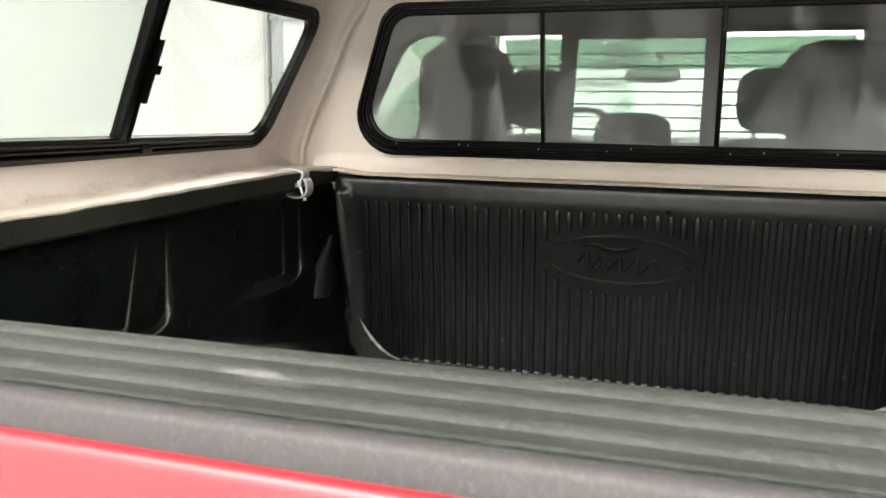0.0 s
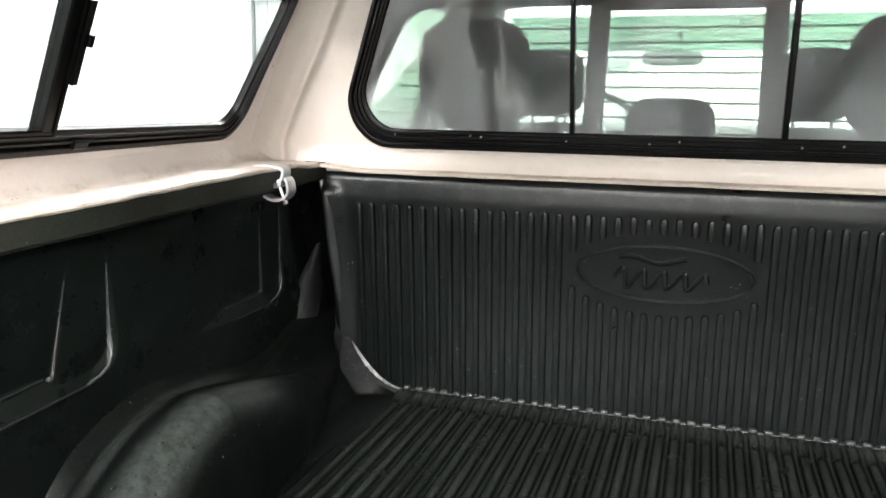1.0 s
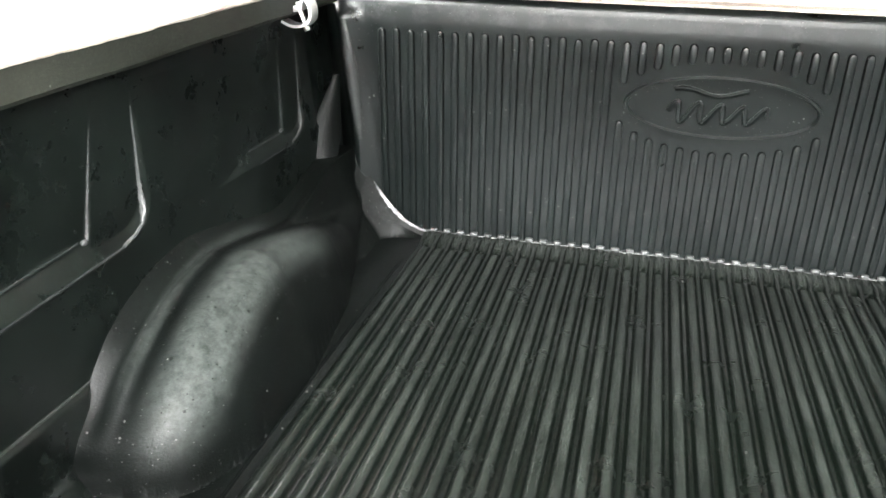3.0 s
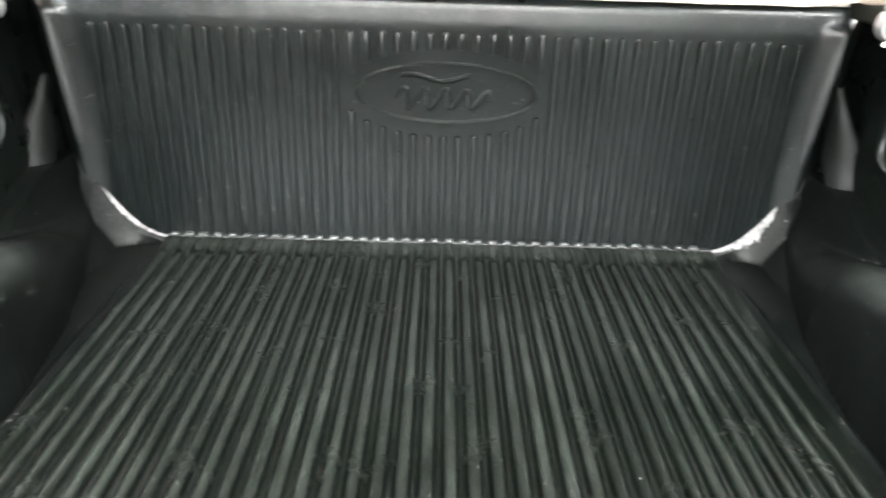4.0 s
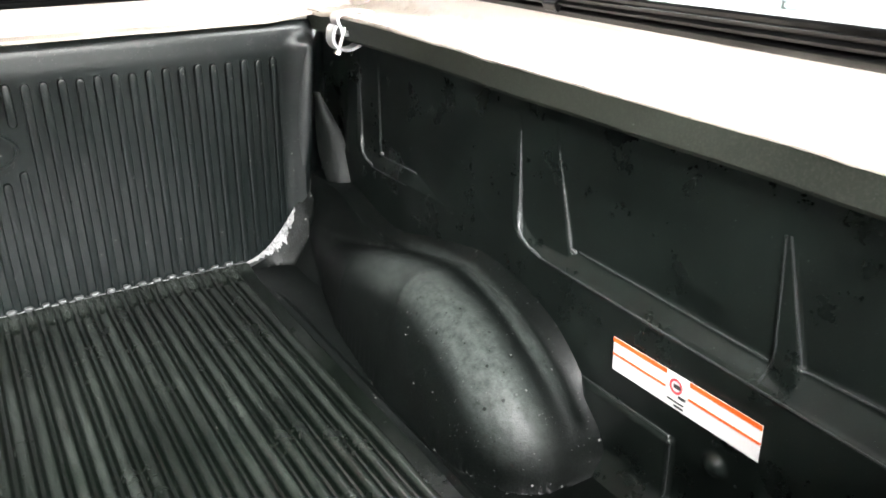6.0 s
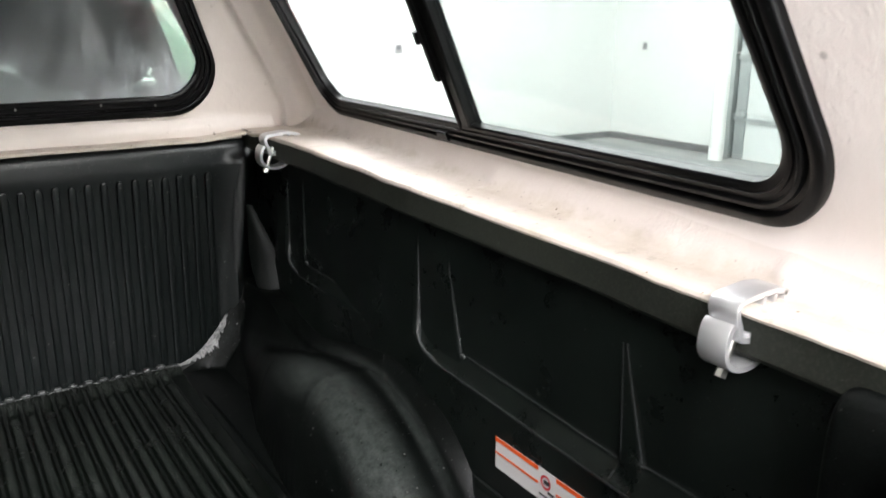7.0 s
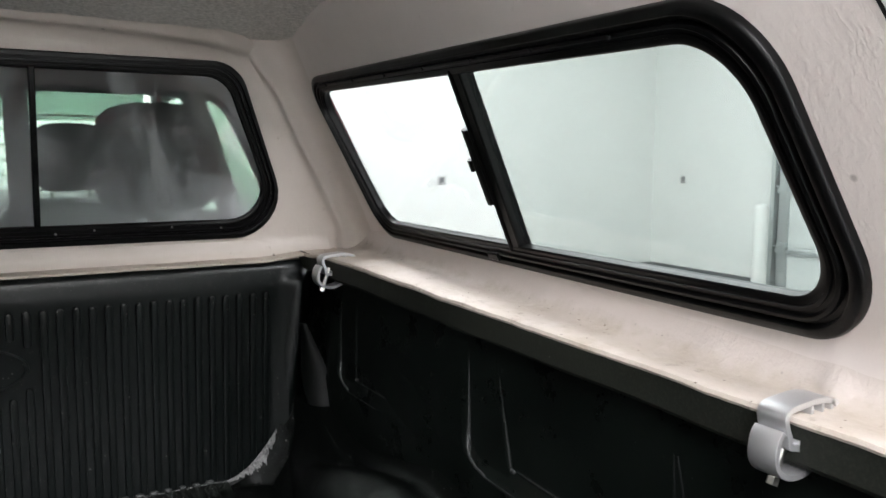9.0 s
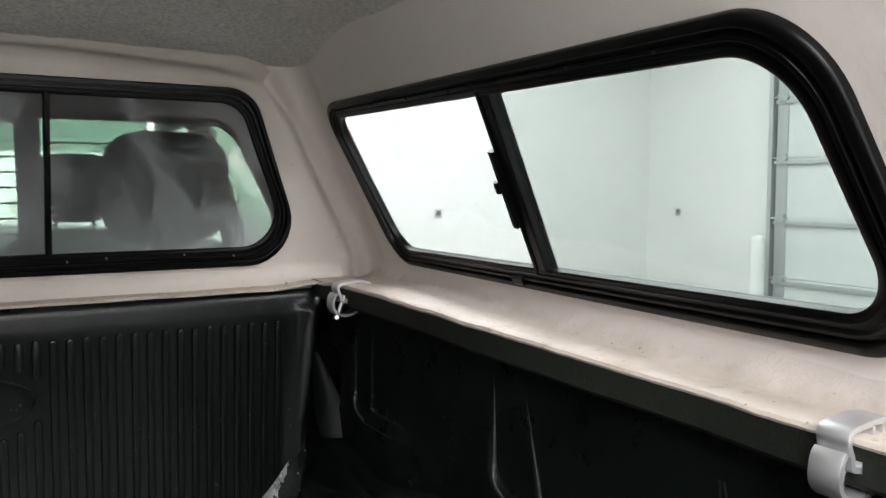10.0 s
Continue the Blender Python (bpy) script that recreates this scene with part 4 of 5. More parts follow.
def at_side(side, p, out=0.0):
    """A point of a side wall, out metres into the cap."""
    n = Vector((-1.0, A, B)).normalized()
    if side < 0:        # the window across the bed sits a little higher
        p = (p[0] + 0.006, p[1] + 0.011 * smooth01(0.56, 0.62, p[1]))
    v = Vector((0.882 + A * (p[0] - 1.191) + B * (p[1] - 0.643), p[0], p[1])) + n * out
    return (side * v.x, v.y, v.z)


def at_front(p, out=0.0):
    n = Vector((0, -1.0, -0.2)).normalized()
    v = Vector((p[0], front_y(p[1]), p[1])) + n * out
    return tuple(v)


def lerp2(p, q, f):
    return (p[0] + (q[0] - p[0]) * f, p[1] + (q[1] - p[1]) * f)


def to_border(outline, centre, inside):
    """Where the ray from centre through each point of the outline leaves the region inside()."""
    out = []
    for p in outline:
        lo, hi = 1.0, 4.0
        for _ in range(40):
            mid = (lo + hi) / 2
            if inside(lerp2(centre, p, mid)):
                lo = mid
            else:
                hi = mid
        out.append(lerp2(centre, p, lo))
    return out


RC = 0.085      # radius of the front corners


def side_inside(p):
    y, z = p
    return Z0 <= z <= 1.088 and y >= rear_y(z) and y <= front_y(z) - RC


def front_inside(p):
    x, z = p
    return z >= Z0 - 0.006 and z <= top_z(x) - 0.03 and abs(x) <= cap_x(front_y(z), z) - RC


def denser(outline):
    out = []
    for i, p in enumerate(outline):
        q = outline[(i + 1) % len(outline)]
        out += [p, lerp2(p, q, 1 / 3), lerp2(p, q, 2 / 3)]
    return out


for side in (1, -1):
    hole = denser(S_OUT)
    hole = [lerp2((1.2, 0.78), p, 0.985) for p in hole]
    border = to_border(hole, (1.2, 0.78), side_inside)
    rings = [[lerp2(h, b, k / 14) for h, b in zip(hole, border)] for k in range(15)]

    def low(p):
        q = Vector(at_side(side, p))
        q.x = side * cap_x(q.y, q.z)
        return tuple(q)
    piece("side_wall", *loops_set([[low(p) for p in r] for r in rings]), BEIGE_ROUGH, cap, "beige side wall with coarse brushed fibreglass texture")
    piece("outer_side", *loops_set([[at_side(side, p, -0.022) for p in r] for r in rings[2:]]), RED, cap, "glossy red outer side")

    # flange that lies on the bed rail
    def flange(u, v):
        y = 0.385 + (front_y(Z0) - 0.01 - 0.385) * u
        zr = rail_z(y) - 0.0105 * smooth01(1.83, 1.95, y)
        e, w = edge_x(y), cap_x(y, Z0) + 0.006
        zt = zr + 0.0095
        a, c, t = Vector((cap_x(y, zt) - 0.043, zt)), Vector((cap_x(y, zt) - 0.008, zt - 0.002)), Vector((cap_x(y, zr + 0.056) + 0.0004, zr + 0.056))
        pts = [(w, zr - 0.0005), (e + 0.002, zr - 0.0005), (e, zr + 0.003), (e + 0.002, zr + 0.0075), (e + 0.006, zr + 0.0088), (e + 0.014, zr + 0.0092)]
        pts += [tuple(Vector((e + 0.014, zr + 0.0092)).lerp(a, k / 4)) for k in range(1, 4)]
        pts += [tuple(a * (1 - k / 12) ** 2 + c * 2 * (k / 12) * (1 - k / 12) + t * (k / 12) ** 2) for k in range(13)]
        p = pts[round(v * (len(pts) - 1))]
        # lumps of resin where the flange turns up
        lump = max(0.0, noise.noise(Vector((7.0, y * 17, side)))) ** 1.5 * math.exp(-((p[1] - zr - 0.024) / 0.012) ** 2)
        p = (p[0] - 0.012 * lump, p[1])
        k = 0.0022 * noise.noise(Vector((p[0] * 14, y * 11, side))) + 0.0009 * noise.noise(Vector((p[0] * 60, y * 45, side)))
        return (side * p[0], y, p[1] + k)
    piece("flange", *grid(240, 21, flange), BEIGE_DIRTY, cap, "dusty beige flange resting on the bed rail")

    # rounded front corner with its moulded ridge
    def corner(u, v):
        z = Z0 - 0.006 + (1.092 - Z0 + 0.006) * u
        yf = front_y(z)
        xw = cap_x(yf, max(z, Z0))
        p0, p1, p2 = Vector((cap_x(yf, z) - RC if z > Z0 else xw - RC, yf)), Vector((xw, yf)), Vector((cap_x(yf - RC, max(z, Z0)), yf - RC))
        q = p0 * (1 - v) ** 2 + p1 * 2 * v * (1 - v) + p2 * v * v
        d = Vector((-1, -1)).normalized()
        q += d * (0.027 * math.exp(-((v - 0.33 + 0.08 * smooth01(0.66, 0.86, z) + 0.17 * smooth01(0.90, 1.02, z)) / 0.13) ** 2) * smooth01(0.0, 0.06, u) * smooth01(1.050, 0.990, z))
        return (side * q.x, q.y, z)
    piece("corner_post", *grid(48, 48, corner), BEIGE, cap, "beige rounded corner with a moulded ridge")

# front wall
hole = [lerp2((0, 0.79), p, 0.985) for p in denser(F_OUT)]
border = to_border(hole, (0, 0.79), front_inside)
rings = [[lerp2(h, b, f) for h, b in zip(hole, border)] for f in (0, 0.2, 0.4, 0.6, 0.8, 1.0)]


def front_pt(p):
    # a rounded step along the foot of the wall
    return at_front(p, 0.016 * smooth01(0.590, 0.570, p[1]))


piece("front_wall", *loops_set([[front_pt(p) for p in r] for r in rings]), BEIGE, cap, "smooth beige front wall")
piece("outer_front", *loops_set([[at_front(p, -0.022) for p in r] for r in rings]), RED, cap)


def sill(u, v):
    x = -0.885 + 1.77 * u
    pts = [(2.03, ZB + 0.001), (1.957, ZB + 0.001), (1.955, ZB + 0.004), (1.958, ZB + 0.0075), (1.985, ZB + 0.008), (1.999, ZB + 0.012), (1.998, Z0 + 0.002)]
    p = pts[round(v * 6)]
    return (x, p[0] + 0.001 * math.sin(17 * x), p[1] + 0.0105 * smooth01(0.68, 0.80, abs(x)) + 0.0012 * noise.noise(Vector((x * 9, 0, 3))))


piece("front_flange", *grid(80, 6, sill), BEIGE_DIRTY, cap, "beige front flange over the liner's top edge")


def lining_z(x, y):
    """The underside of the roof lining."""
    w = cap_x(y, 1.055) + 0.03
    full = 1.060 + 0.030 * (y - 1.35) + 0.030 * max(1 - (x / w) ** 2, 0.0) ** 0.7
    return full + (1.054 - 0.028 * x * x - full) * smooth01(1.52, 1.88, y)


def brow(u, v):
    x = -0.72 + 1.44 * u
    zt = top_z(x)
    a, c, b = Vector((front_y(zt - 0.040), zt - 0.040)), Vector((front_y(zt), zt - 0.004)), Vector((1.838, lining_z(x, 1.838) + 0.004))
    # towards the corners the roll runs out into the ridge of the corner post
    out = smooth01(0.57, 0.70, abs(x))
    b = b.lerp(Vector((front_y(zt) + 0.004, zt + 0.03)), out)
    q = a * (1 - v) ** 2 + c * 2 * v * (1 - v) + b * v * v
    q += Vector((-1, -1)).normalized() * 0.016 * (1 - out) * math.exp(-((v - 0.70) / 0.18) ** 2)
    return (x, q.x, q.y)


piece("brow", *grid(60, 16, brow), BEIGE, cap, "beige rolled edge above the front window")


def lining(u, v):
    y = 0.52 + (1.94 - 0.52) * u
    w = cap_x(y, 1.055) + 0.03
    x = -w + 2 * w * v
    return (x, y, lining_z(x, y) + 0.0035 * noise.noise(Vector((x * 20, y * 20, 0))))


piece("headliner", *grid(60, 60, lining), HEADLINER, cap, "grey speckled carpet headliner")


def roof(u, v):
    y = 0.47 + 1.55 * u
    x = -0.80 + 1.60 * v
    return (x, y, 1.090 + 0.095 * (1 - (abs(x) / 0.80) ** 2.6))


piece("roof_skin", *grid(20, 30, roof), RED, cap, "glossy red roof")


def frame_set(point, outer, inner):
    prof = [(0.0, -0.004), (0.0, 0.008), (0.025, 0.0105), (0.06, 0.0118), (0.27, 0.0122), (0.30, 0.0112), (0.315, 0.0085), (0.32, 0.0040), (0.45, 0.0040), (0.455, 0.0088), (0.475, 0.0108), (0.56, 0.0110), (0.585, 0.0100), (0.60, 0.0060), (0.70, 0.0056), (0.71, 0.0078), (0.79, 0.0078), (0.81, 0.0050), (0.94, 0.0045), (1.0, 0.002), (0.96, -0.012), (0.0, -0.012)]
    return loops_set([[point(lerp2(o, i, f), h) for o, i in zip(outer, inner)] for f, h in prof])


def pane_set(point, outline, out):
    return loops_set([[point(p, out) for p in outline], [point(p, out - 0.004) for p in outline]], True)


def bar_set(point, p, q, w, h0, h1):
    """A bar from p to q in a wall's plane, w wide, between heights h0 and h1, with eased edges."""
    d = (Vector(q) - Vector(p)).normalized()
    s = Vector((-d.y, d.x)) * w / 2
    e = 0.0025
    prof = [(-1, h0), (-1, h1 - e), (-1 + 2 * e / w, h1), (1 - 2 * e / w, h1), (1, h1 - e), (1, h0)]
    n = len(prof)
    vs = [point((c[0] + s.x * k, c[1] + s.y * k), h) for c in (p, q) for k, h in prof]
    return vs, [(k, (k + 1) % n, n + (k + 1) % n, n + k) for k in range(n)] + [tuple(range(n)), tuple(range(n, 2 * n))]


def clipped(outline, keep):
    """The part of an outline on one side of the line keep = (point, normal)."""
    p0, nn = Vector(keep[0]), Vector(keep[1])
    out = []
    for i, p in enumerate(outline):
        q = outline[(i + 1) % len(outline)]
        a, b = (Vector(p) - p0).dot(nn), (Vector(q) - p0).dot(nn)
        if a >= 0:
            out.append(p)
        if a * b < 0:
            out.append(lerp2(p, q, a / (a - b)))
    return out


DIV0, DIV1 = (1.212, 0.637), (1.176, 0.920)
for side, name in ((1, "window_1"), (-1, "window_2")):
    def ps(p, out=0.0):
        return at_side(side, p, out)
    win = piece("side_window", *frame_set(ps, S_OUT, S_IN), FRAME, cap, "black-framed sliding side window, rear pane behind a fine screen")
    dn = Vector((DIV1[1] - DIV0[1], -(DIV1[0] - DIV0[0]))).normalized()
    grow = [lerp2((1.2, 0.78), p, 1.03) for p in S_IN]
    a = piece("pane", *pane_set(ps, clipped(grow, (DIV0, dn)), -0.005), GLASS_CLEAR, win, "clear front pane", smooth=False)
    b = piece("pane", *pane_set(ps, clipped(grow, (DIV0, -dn)), -0.008), GLASS_SCREEN, win, "grey-tinted rear pane with a fine screen", smooth=False)
    a.visible_shadow = b.visible_shadow = False
    piece("divider", *bar_set(ps, DIV0, DIV1, 0.023, -0.02, 0.004), FRAME, win)
    piece("divider_rim", *bar_set(ps, (DIV0[0] + 0.0150, DIV0[1]), (DIV1[0] + 0.0150, DIV1[1]), 0.006, -0.02, 0.008), FRAME, win)
    t = lambda f, o: (DIV0[0] + (DIV1[0] - DIV0[0]) * f + o, DIV0[1] + (DIV1[1] - DIV0[1]) * f)
    latch = piece("latch", *bar_set(ps, t(0.28, 0.024), t(0.70, 0.024), 0.014, -0.008, 0.012), FRAME, win, "black slide latch")
    piece("thumb_tab", *bar_set(ps, t(0.48, 0.034), t(0.54, 0.034), 0.011, -0.004, 0.016), FRAME, latch)
    piece("drain", *bar_set(ps, (1.30, 0.624), (1.268, 0.624), 0.014, 0.006, 0.016), FRAME, win)
    for k in range(7):
        f = (k + 0.5) / 7
        for ya, za, yb, zb in ((0.72, 0.922, 1.80, 0.940),):
            c = (ya + (yb - ya) * f, za + (zb - za) * f)
            piece("screw", *tube_set([ps(c, 0.009), ps(c, 0.0138)], 0.0026, 8), INK, win)

fw = piece("front_window", *frame_set(at_front, F_OUT, F_IN), FRAME, cap, "black-framed three-pane front window, dusty and beaded with water")
grow = [lerp2((0, 0.79), p, 1.03) for p in F_IN]
for keep in (((-0.2, 0.8), (-1, 0)), ((0.222, 0.8), (1, 0))):
    g = piece("pane", *pane_set(at_front, clipped(grow, keep), -0.006), GLASS_DUSTY, fw, "dusty fixed pane", smooth=False)
    g.visible_shadow = False
g = piece("pane", *pane_set(at_front, clipped(clipped(grow, ((-0.2, 0.8), (1, 0))), ((0.222, 0.8), (-1, 0))), -0.018), GLASS_DUSTY, fw, "dusty sliding centre pane", smooth=False)
g.visible_shadow = False
piece("divider", *bar_set(at_front, (-0.205, 0.640), (-0.205, 0.960), 0.009, -0.02, 0.004), FRAME, fw)
piece("divider", *bar_set(at_front, (0.222, 0.640), (0.222, 0.960), 0.012, -0.02, 0.006), FRAME, fw)
for x in (-0.61, -0.43, -0.405, -0.215, -0.04, 0.02, 0.255, 0.33, 0.49, 0.60):
    c = (x, 0.628 + 0.004 * math.sin(40 * x))
    piece("screw", *tube_set([at_front(c, 0.004), at_front(c, 0.0105)], 0.0022, 8), STEEL, fw)

# rear edge of the cap: trim strip and seals down both sides
for side in (1, -1):
    def down(dx, dy, z0=0.57, z1=1.03, n=12):
        return [(side * (cap_x(rear_y(z), z) + dx), rear_y(z) + dy, z) for z in (z0 + (z1 - z0) * k / n for k in range(n + 1))]
    piece("edge_seal", *tube_set(down(0.004, 0.0), 0.005, 8), RUBBER, cap)

    def trim(u, v):
        z = 0.57 + 0.46 * u
        pts = [(-0.002, -0.001), (-0.004, -0.003), (-0.003, -0.009), (0.004, -0.010), (0.004, -0.001)]
        p = pts[round(v * 4)]
        return (side * (cap_x(rear_y(z), z) + p[0]), rear_y(z) + p[1], z)
    piece("trim_strip", *grid(20, 4, trim), CHROME, cap, "bright metal trim strip")
    piece("bulb_seal", *tube_set(down(0.010, -0.045), 0.011, 12), GREY_SEAL, cap, "grey rubber bulb seal")
    piece("jamb", *grid(12, 1, lambda u, v: (side * (cap_x(rear_y(0.56 + 0.48 * u), 0.56 + 0.48 * u) + 0.006 + 0.022 * v), rear_y(0.56 + 0.48 * u) - 0.003 - 0.10 * v, 0.56 + 0.48 * u)), RUBBER, cap)


# ---- clamps that hold the cap to the rails ----
def clamp(m, side):
    c = empty("cap_clamp", "cast aluminium C-clamp gripping the cap flange and bed rail", "clamp", "cap clamps")

    def band(points, th, y0, y1):
        P = [Vector(p) for p in points]
        a, b = [], []
        for i, p in enumerate(P):
            t = (P[min(i + 1, len(P) - 1)] - P[max(i - 1, 0)]).normalized()
            n = Vector((-t.y, t.x)) * th / 2
            a.append(p + n)
            b.append(p - n)
        prof = a + b[::-1]
        e = 0.0012
        k = len(prof)
        mid = sum(prof, Vector((0, 0))) / k
        rows = [(y0, 0.86), (y0 + e, 1.0), (y1 - e, 1.0), (y1, 0.86)]
        loops = []
        for y, f in rows:
            inner = [P[i] + (q - P[i]) * f for i, q in enumerate(a)] + [P[i] + (q - P[i]) * f for i, q in enumerate(b)][::-1]
            loops.append([(side * q.x, y, q.y) for q in inner])
        return loops_set(loops, True)

    def bez(pts, n=5):
        out = []
        Q = [Vector(p) for p in pts]
        for i in range(len(Q) - 1):
            p0, p1, p2, p3 = Q[max(i - 1, 0)], Q[i], Q[i + 1], Q[min(i + 2, len(Q) - 1)]
            for k in range(n):
                s = k / n
                out.append(0.5 * (2 * p1 + (p2 - p0) * s + (2 * p0 - 5 * p1 + 4 * p2 - p3) * s * s + (3 * p1 - p0 - 3 * p2 + p3) * s ** 3))
        return out + [Q[-1]]
    w = 0.0165
    upper = [(0.060, 0.001), (0.055, 0.007), (0.034, 0.0115), (0.012, 0.0105), (-0.010, 0.0075), (-0.0165, 0.001), (-0.0150, -0.009), (-0.011, -0.018), (-0.009, -0.028), (-0.001, -0.031), (0.004, -0.031)]
    jaw = merged(band(bez(upper), 0.0065, -w, w), *[band([(u, 0.010), (u, 0.0)], 0.004, -w, w) for u in (0.020, 0.036, 0.051)], band([(0.005, -0.035), (0.005, -0.024)], 0.006, -w, w))
    piece("upper_jaw", *jaw, ALU, c)
    lower = [(-0.0195, -0.013), (-0.0255, -0.021), (-0.028, -0.040), (-0.021, -0.053), (-0.006, -0.060), (0.012, -0.060), (0.030, -0.053)]
    low = piece("lower_jaw", *band(bez(lower), 0.0062, -w, w), ALU, c)
    bolt = piece("bolt", *tube_set([(side * 0.003, -0.002, -0.018), (side * -0.014, -0.002, -0.064)], 0.0042, 10), STEEL, c, "zinc-plated bolt")
    piece("bolt_head", *tube_set([(side * -0.0135, -0.002, -0.062), (side * -0.0165, -0.002, -0.069)], 0.0062, 6), STEEL, bolt)
    c.matrix_basis = m
    return c


clamp(pose(edge_x(0.62), 0.62, rail_z(0.62) + 0.009), 1)
clamp(pose(edge_x(1.80), 1.80, rail_z(1.80) + 0.003), 1)
clamp(pose(-edge_x(1.76), 1.76, rail_z(1.76) - 0.001), -1)

# ---- warning sticker on the liner's wall ----
st = empty("warning_sticker", "white warning sticker with orange stripes on the liner wall", "sticker")
SX = 0.8130


def flat(y0, y1, z0, z1, lift, sk=0.0):
    return box_set(SX - lift - 0.0006, SX - lift, y0, y1, z0, z1)


piece("backing", *flat(0.780, 1.025, 0.162, 0.212, 0.0012), STICK_WHITE, st, smooth=False)
for a, b in ((0.780, 0.888), (0.926, 1.025)):
    piece("stripe", *flat(a, b, 0.2055, 0.212, 0.0022), ORANGE, st, smooth=False)
    piece("stripe", *flat(a, b, 0.1855, 0.1890, 0.0022), ORANGE, st, smooth=False)
piece("symbol", *[[(SX - 0.0031, 0.909 + 0.011 * math.cos(k * math.pi / 8), 0.195 + 0.011 * math.sin(k * math.pi / 8)) for k in range(16)] + [(SX - 0.0031, 0.909 + 0.0075 * math.cos(k * math.pi / 8), 0.195 + 0.0075 * math.sin(k * math.pi / 8)) for k in range(16)], [(k, (k + 1) % 16, 16 + (k + 1) % 16, 16 + k) for k in range(16)]], INK_RED, st, smooth=False)
for a, b, z0, z1 in ((0.901, 0.913, 0.192, 0.198), (0.892, 0.904, 0.180, 0.184), (0.894, 0.922, 0.172, 0.1745), (0.894, 0.910, 0.166, 0.169)):
    piece("bar", *flat(a, b, z0, z1, 0.0026), INK, st, smooth=False)

# ---- the truck's cab, seen through the windows ----
def cab_y(z):
    return 2.11 + 0.22 * max(z - 0.55, 0.0)


def at_cab(p, out=0.0):
    n = Vector((0, -1.0, 0.22)).normalized()
    return tuple(Vector((p[0], cab_y(p[1]), p[1])) + n * out)


cab = truck
C_IN = rounded([(-0.665, 0.945), (-0.83, 0.555), (0.83, 0.555), (0.665, 0.945)], [0.09, 0.06, 0.06, 0.09])
big = rounded([(-0.72, 1.12), (-0.92, -0.1), (0.92, -0.1), (0.72, 1.12)], [0.12, 0.05, 0.05, 0.12])
rings = [[lerp2(a, b, f) for a, b in zip(C_IN, big)] for f in (0, 0.15, 1.0)]
piece("rear_wall", *merged(loops_set([[at_cab(p, 0.0) for p in r] for r in rings]), loops_set([[at_cab(p, -0.05) for p in r] for r in rings]), loops_set([[at_cab(p, 0.0) for p in C_IN], [at_cab(p, -0.05) for p in C_IN]])), TRIM, cab, "dark grey rear wall and window surround")
rear_glass = piece("rear_window", *loops_set([[at_cab(p, -0.02) for p in C_IN], [at_cab(p, -0.024) for p in C_IN]], True), GLASS_CAB, cab, "green-tinted rear glass with heater wires", smooth=False)
rear_glass.visible_shadow = False
for x0, x1 in ((-0.205, -0.160), (0.178, 0.228)):
    piece("slider_frame", *bar_set(at_cab, ((x0 + x1) / 2, 0.57), ((x0 + x1) / 2, 0.945), x1 - x0, -0.03, -0.008), TRIM, rear_glass)
piece("slider_rail", *bar_set(at_cab, (-0.16, 0.940), (0.178, 0.940), 0.03, -0.03, -0.008), TRIM, rear_glass)
for k in range(9):
    z = 0.612 + 0.034 * k
    piece("heater_wire", *bar_set(at_cab, (-0.735 + 0.34 * (z - 0.57), z), (0.735 - 0.34 * (z - 0.57), z), 0.0006, -0.0272, -0.0256), WIRE, rear_glass, smooth=False)

# body shell with side windows and windscreen opening
for side in (1, -1):
    def shell(p, out=0.0):
        lean = 0.95 - 0.30 * max(0.0, p[1] - 0.55) - out
        return (side * lean, p[0], p[1])
    # three uprights, the belt and the roof edge
    bits = []
    for q in ([(2.06, 0.57), (2.24, 0.57), (2.28, 1.0), (2.12, 1.0)], [(2.98, 0.57), (3.10, 0.57), (3.10, 1.0), (2.98, 1.0)], [(4.02, 0.57), (4.50, 0.57), (3.62, 1.0), (3.54, 1.0)],
              [(2.06, -0.25), (4.60, -0.25), (4.60, 0.57), (2.06, 0.57)], [(2.12, 1.0), (3.62, 1.0), (3.50, 1.12), (2.14, 1.12)]):
        bits.append(loops_set([[shell(p, 0.0) for p in q], [shell(p, 0.06) for p in q]], True))
    piece("door_side", *merged(*bits), TRIM, cab, smooth=False)
    for q in ([(2.24, 0.57), (2.98, 0.57), (2.98, 1.0), (2.28, 1.0)], [(3.10, 0.57), (4.02, 0.57), (3.54, 1.0), (3.10, 1.0)]):
        g = piece("door_glass", *loops_set([[shell(p, 0.03) for p in q], [shell(p, 0.034) for p in q]], True), GLASS_PRIVACY if q[0][0] < 3.0 else GLASS_CAB, cab, smooth=False)
        g.visible_shadow = False
piece("cab_roof", *grid(16, 20, lambda u, v: (-0.80 + 1.6 * v, 2.13 + 1.42 * u, 1.08 + 0.05 * (1 - (2 * v - 1) ** 2) - 0.02 * u)), CAB_LINER, cab, "pale grey cloth headlining")
piece("roof_panel", *grid(10, 12, lambda u, v: (-0.84 + 1.68 * v, 2.10 + 1.48 * u, 1.12 + 0.06 * (1 - (2 * v - 1) ** 2))), RED, cab)
piece("cab_floor", *box_set(-0.9, 0.9, 2.15, 4.6, -0.30, -0.25), TRIM, cab)
piece("dashboard", *cushion_set(0, 4.25, 0.44, 1.75, 0.62, 0.34, 4.5), TRIM, cab, "dark grey dashboard")
ws = piece("windscreen", *loops_set([[(-0.72, 3.56, 1.05), (0.72, 3.56, 1.05), (0.84, 4.45, 0.58), (-0.84, 4.45, 0.58)], [(-0.72, 3.565, 1.054), (0.72, 3.565, 1.054), (0.84, 4.455, 0.584), (-0.84, 4.455, 0.584)]], True), GLASS_CAB, cab, smooth=False)
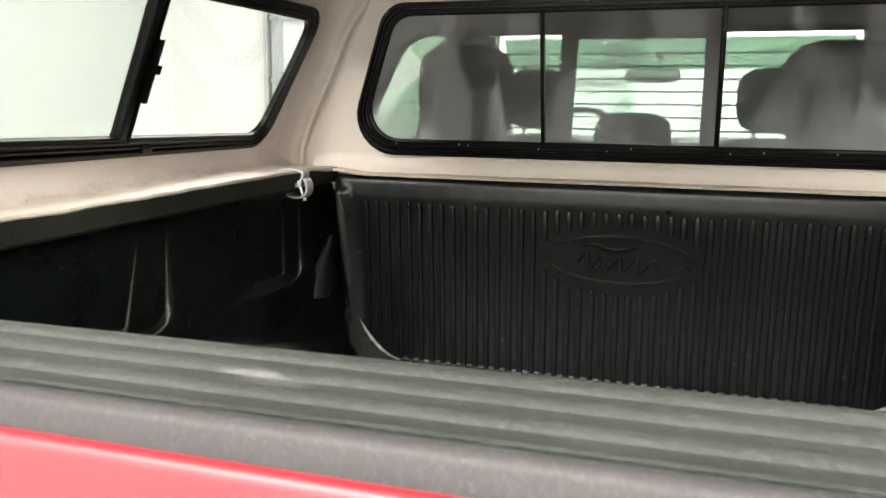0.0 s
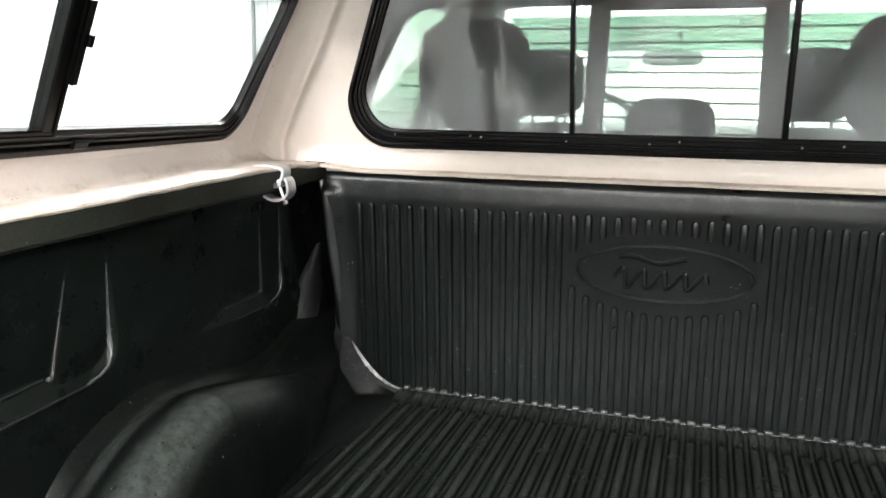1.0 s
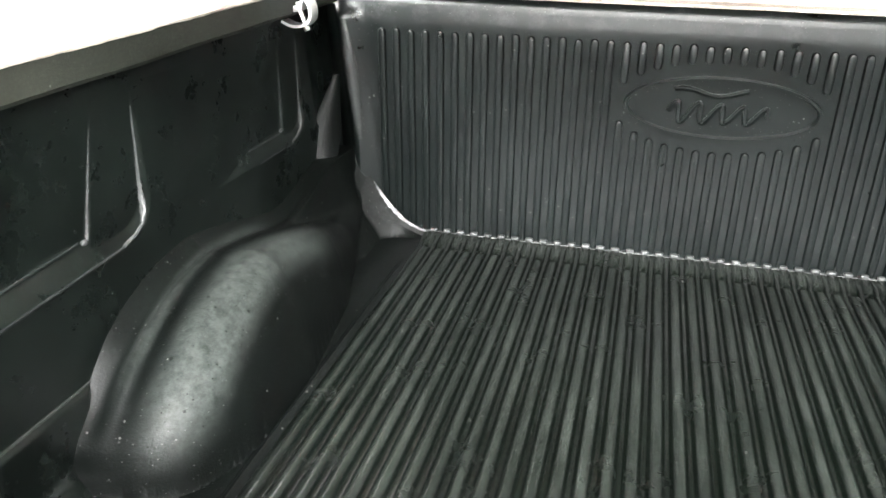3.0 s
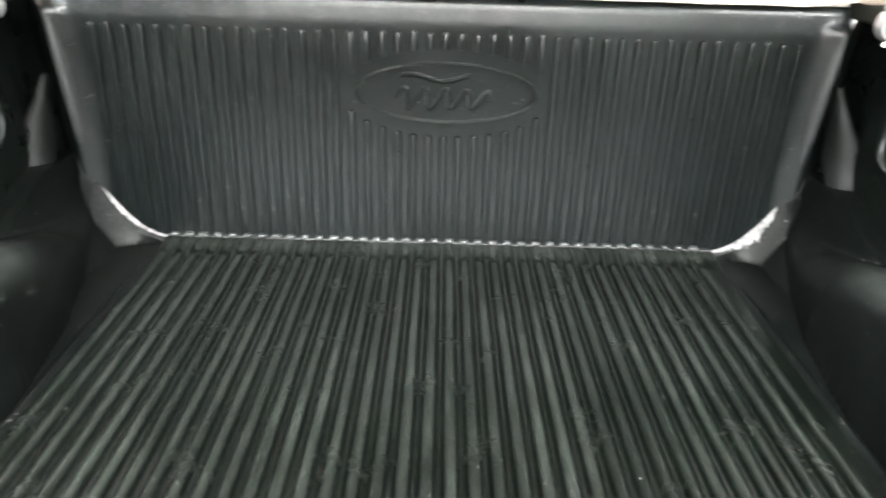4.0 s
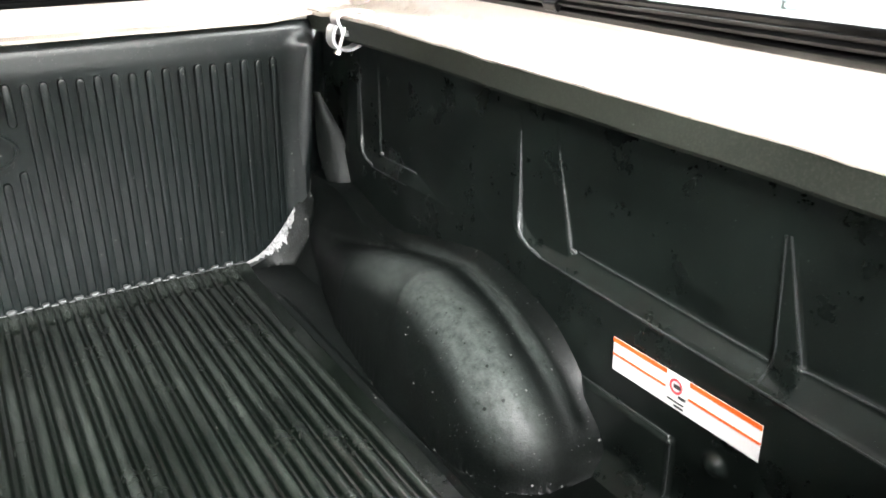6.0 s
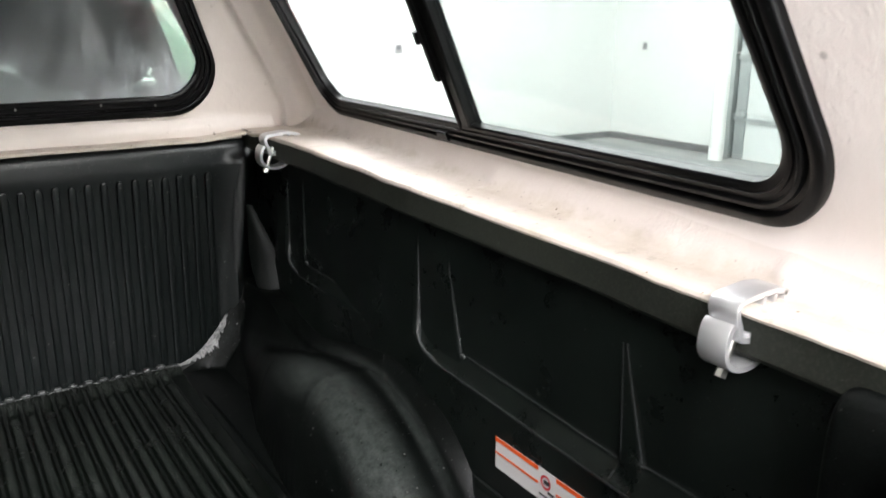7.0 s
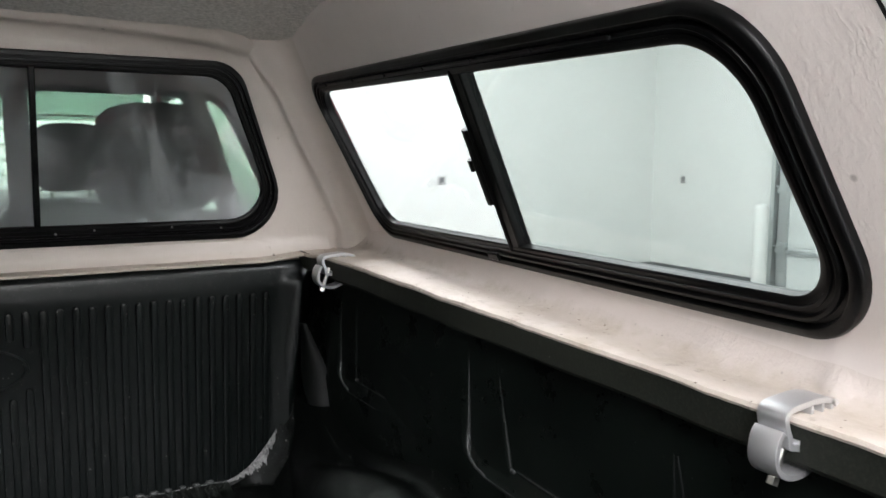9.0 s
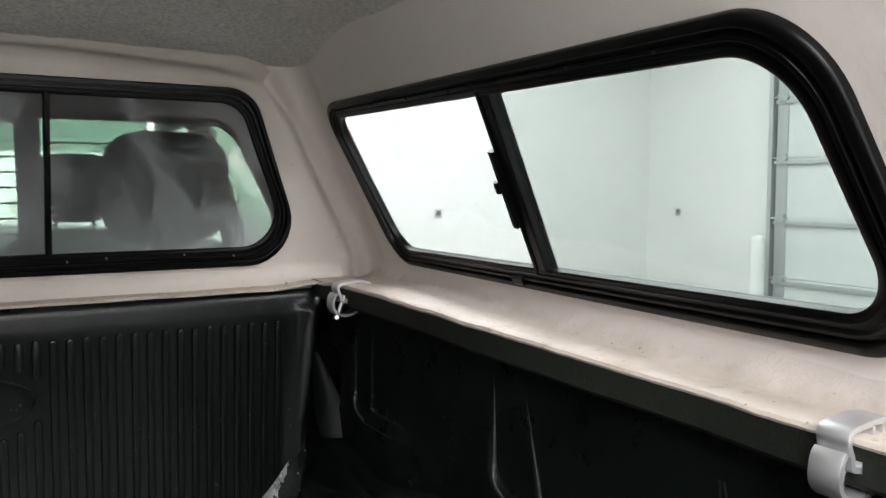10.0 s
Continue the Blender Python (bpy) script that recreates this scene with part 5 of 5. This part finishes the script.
ws.visible_shadow = False
band = piece("shade_band", *loops_set([[(-0.72, 3.572, 1.040), (0.72, 3.572, 1.040), (0.76, 3.80, 0.920), (-0.76, 3.80, 0.920)], [(-0.72, 3.575, 1.042), (0.72, 3.575, 1.042), (0.76, 3.803, 0.922), (-0.76, 3.803, 0.922)]], True), GLASS_BAND, ws, "green shade band along the top of the windscreen", smooth=False)
band.visible_shadow = False
piece("firewall", *box_set(-0.9, 0.9, 4.5, 4.6, -0.25, 0.56), TRIM, cab, smooth=False)


# the rest of the truck: bonnet, door skins, chassis and wheels
piece("front_body", *cushion_set(0, 5.22, 0.09, 1.86, 1.22, 0.84, 7.0, 40, 24), RED, truck, "glossy red bonnet and wings")
for side in (1, -1):
    for y0, y1 in ((2.10, 3.03), (3.045, 4.42)):
        skin_pts = rounded([(y0, 0.56), (y0, -0.28), (y1, -0.28), (y1, 0.56)], [0.03] * 4)
        piece("door_skin", *loops_set([[(side * (0.957 + 0.02 * math.sin(math.pi * (z + 0.28) / 0.84) + o), y, z) for y, z in skin_pts] for o in (0.0, 0.014)], True), RED, truck)
    piece("chassis_rail", *box_set(*sorted((side * 0.40, side * 0.50)), 0.45, 5.6, -0.40, -0.26, 0.01), RUBBER, truck)
for y in (1.37, 5.05):
    piece("axle", *tube_set([(-0.62, y, GROUND + 0.37), (0.62, y, GROUND + 0.37)], 0.045, 12), RUBBER, truck)
    for side in (1, -1):
        prof_t = [(0.24, -0.10), (0.33, -0.125), (0.365, -0.105), (0.37, -0.05), (0.37, 0.05), (0.365, 0.105), (0.33, 0.125), (0.24, 0.10)]
        prof_r = [(0.0, 0.06), (0.07, 0.07), (0.10, 0.04), (0.20, 0.05), (0.245, 0.10), (0.24, -0.10), (0.0, -0.08)]

        def spun(prof):
            return grid(32, len(prof) - 1, lambda u, v: (side * (0.725 + prof[round(v * (len(prof) - 1))][1]), y + prof[round(v * (len(prof) - 1))][0] * math.cos(2 * math.pi * u), GROUND + 0.37 + prof[round(v * (len(prof) - 1))][0] * math.sin(2 * math.pi * u)))
        tyre = piece("wheel", *spun(prof_t), RUBBER, truck, "black rubber tyre on a bare metal rim")
        piece("rim", *spun(prof_r), ALU, tyre)


def seat(x, y, w, top, hw, hh, label, back=SEAT):
    base, back_top = -0.1, top - hh - 0.02
    s = piece("seat", *merged(cushion_set(x, y, (back_top + base) / 2, w, 0.16, back_top - base, 4.5, lean=-0.05), cushion_set(x, y + 0.28, 0.10, w, 0.55, 0.18, 4.5)), back, truck, label)
    piece("headrest", *cushion_set(x, y - 0.04, top - hh / 2, hw, 0.13, hh, 3.4, lean=-0.10), SEAT, s, "rounded grey cloth headrest")
    for d in (-0.06, 0.06):
        piece("headrest_post", *tube_set([(x + d, y - 0.02, back_top - 0.06), (x + d, y - 0.03, top - hh * 0.5)], 0.007, 8), STEEL, s)


seat(-0.545, 2.46, 0.56, 0.925, 0.31, 0.30, "grey cloth rear seat with a tall rounded headrest")
seat(0.545, 2.46, 0.56, 0.925, 0.33, 0.30, "grey cloth rear seat with a tall rounded headrest")
seat(-0.02, 2.46, 0.40, 0.722, 0.225, 0.16, "narrow grey cloth centre seat with a low headrest")
seat(-0.49, 3.28, 0.54, 0.895, 0.26, 0.24, "pale grey front seat with a dark headrest", SEAT_BACK)
seat(0.41, 3.28, 0.54, 0.895, 0.26, 0.24, "pale grey front seat with a dark headrest", SEAT_BACK)

mir = piece("rear_view_mirror", *cushion_set(-0.09, 3.942, 0.90, 0.255, 0.035, 0.068, 4.0), TRIM, truck, "grey rear-view mirror")
piece("mirror_glass", *box_set(-0.205, 0.025, 3.918, 3.922, 0.874, 0.926, 0.001), CHROME, mir)
piece("stem", *tube_set([(-0.06, 3.94, 0.93), (-0.06, 3.96, 0.975), (-0.06, 3.86, 0.995)], 0.009, 8), TRIM, mir)
rim = piece("steering_wheel", *tube_set([(-0.40 + 0.19 * math.cos(2 * math.pi * k / 28), 3.86 + 0.06 * math.sin(2 * math.pi * k / 28), 0.56 + 0.18 * math.sin(2 * math.pi * k / 28)) for k in range(28)], 0.015, 8, True), TRIM, truck)
piece("hub", *cushion_set(-0.40, 3.88, 0.54, 0.34, 0.06, 0.09, 3), TRIM, rim)
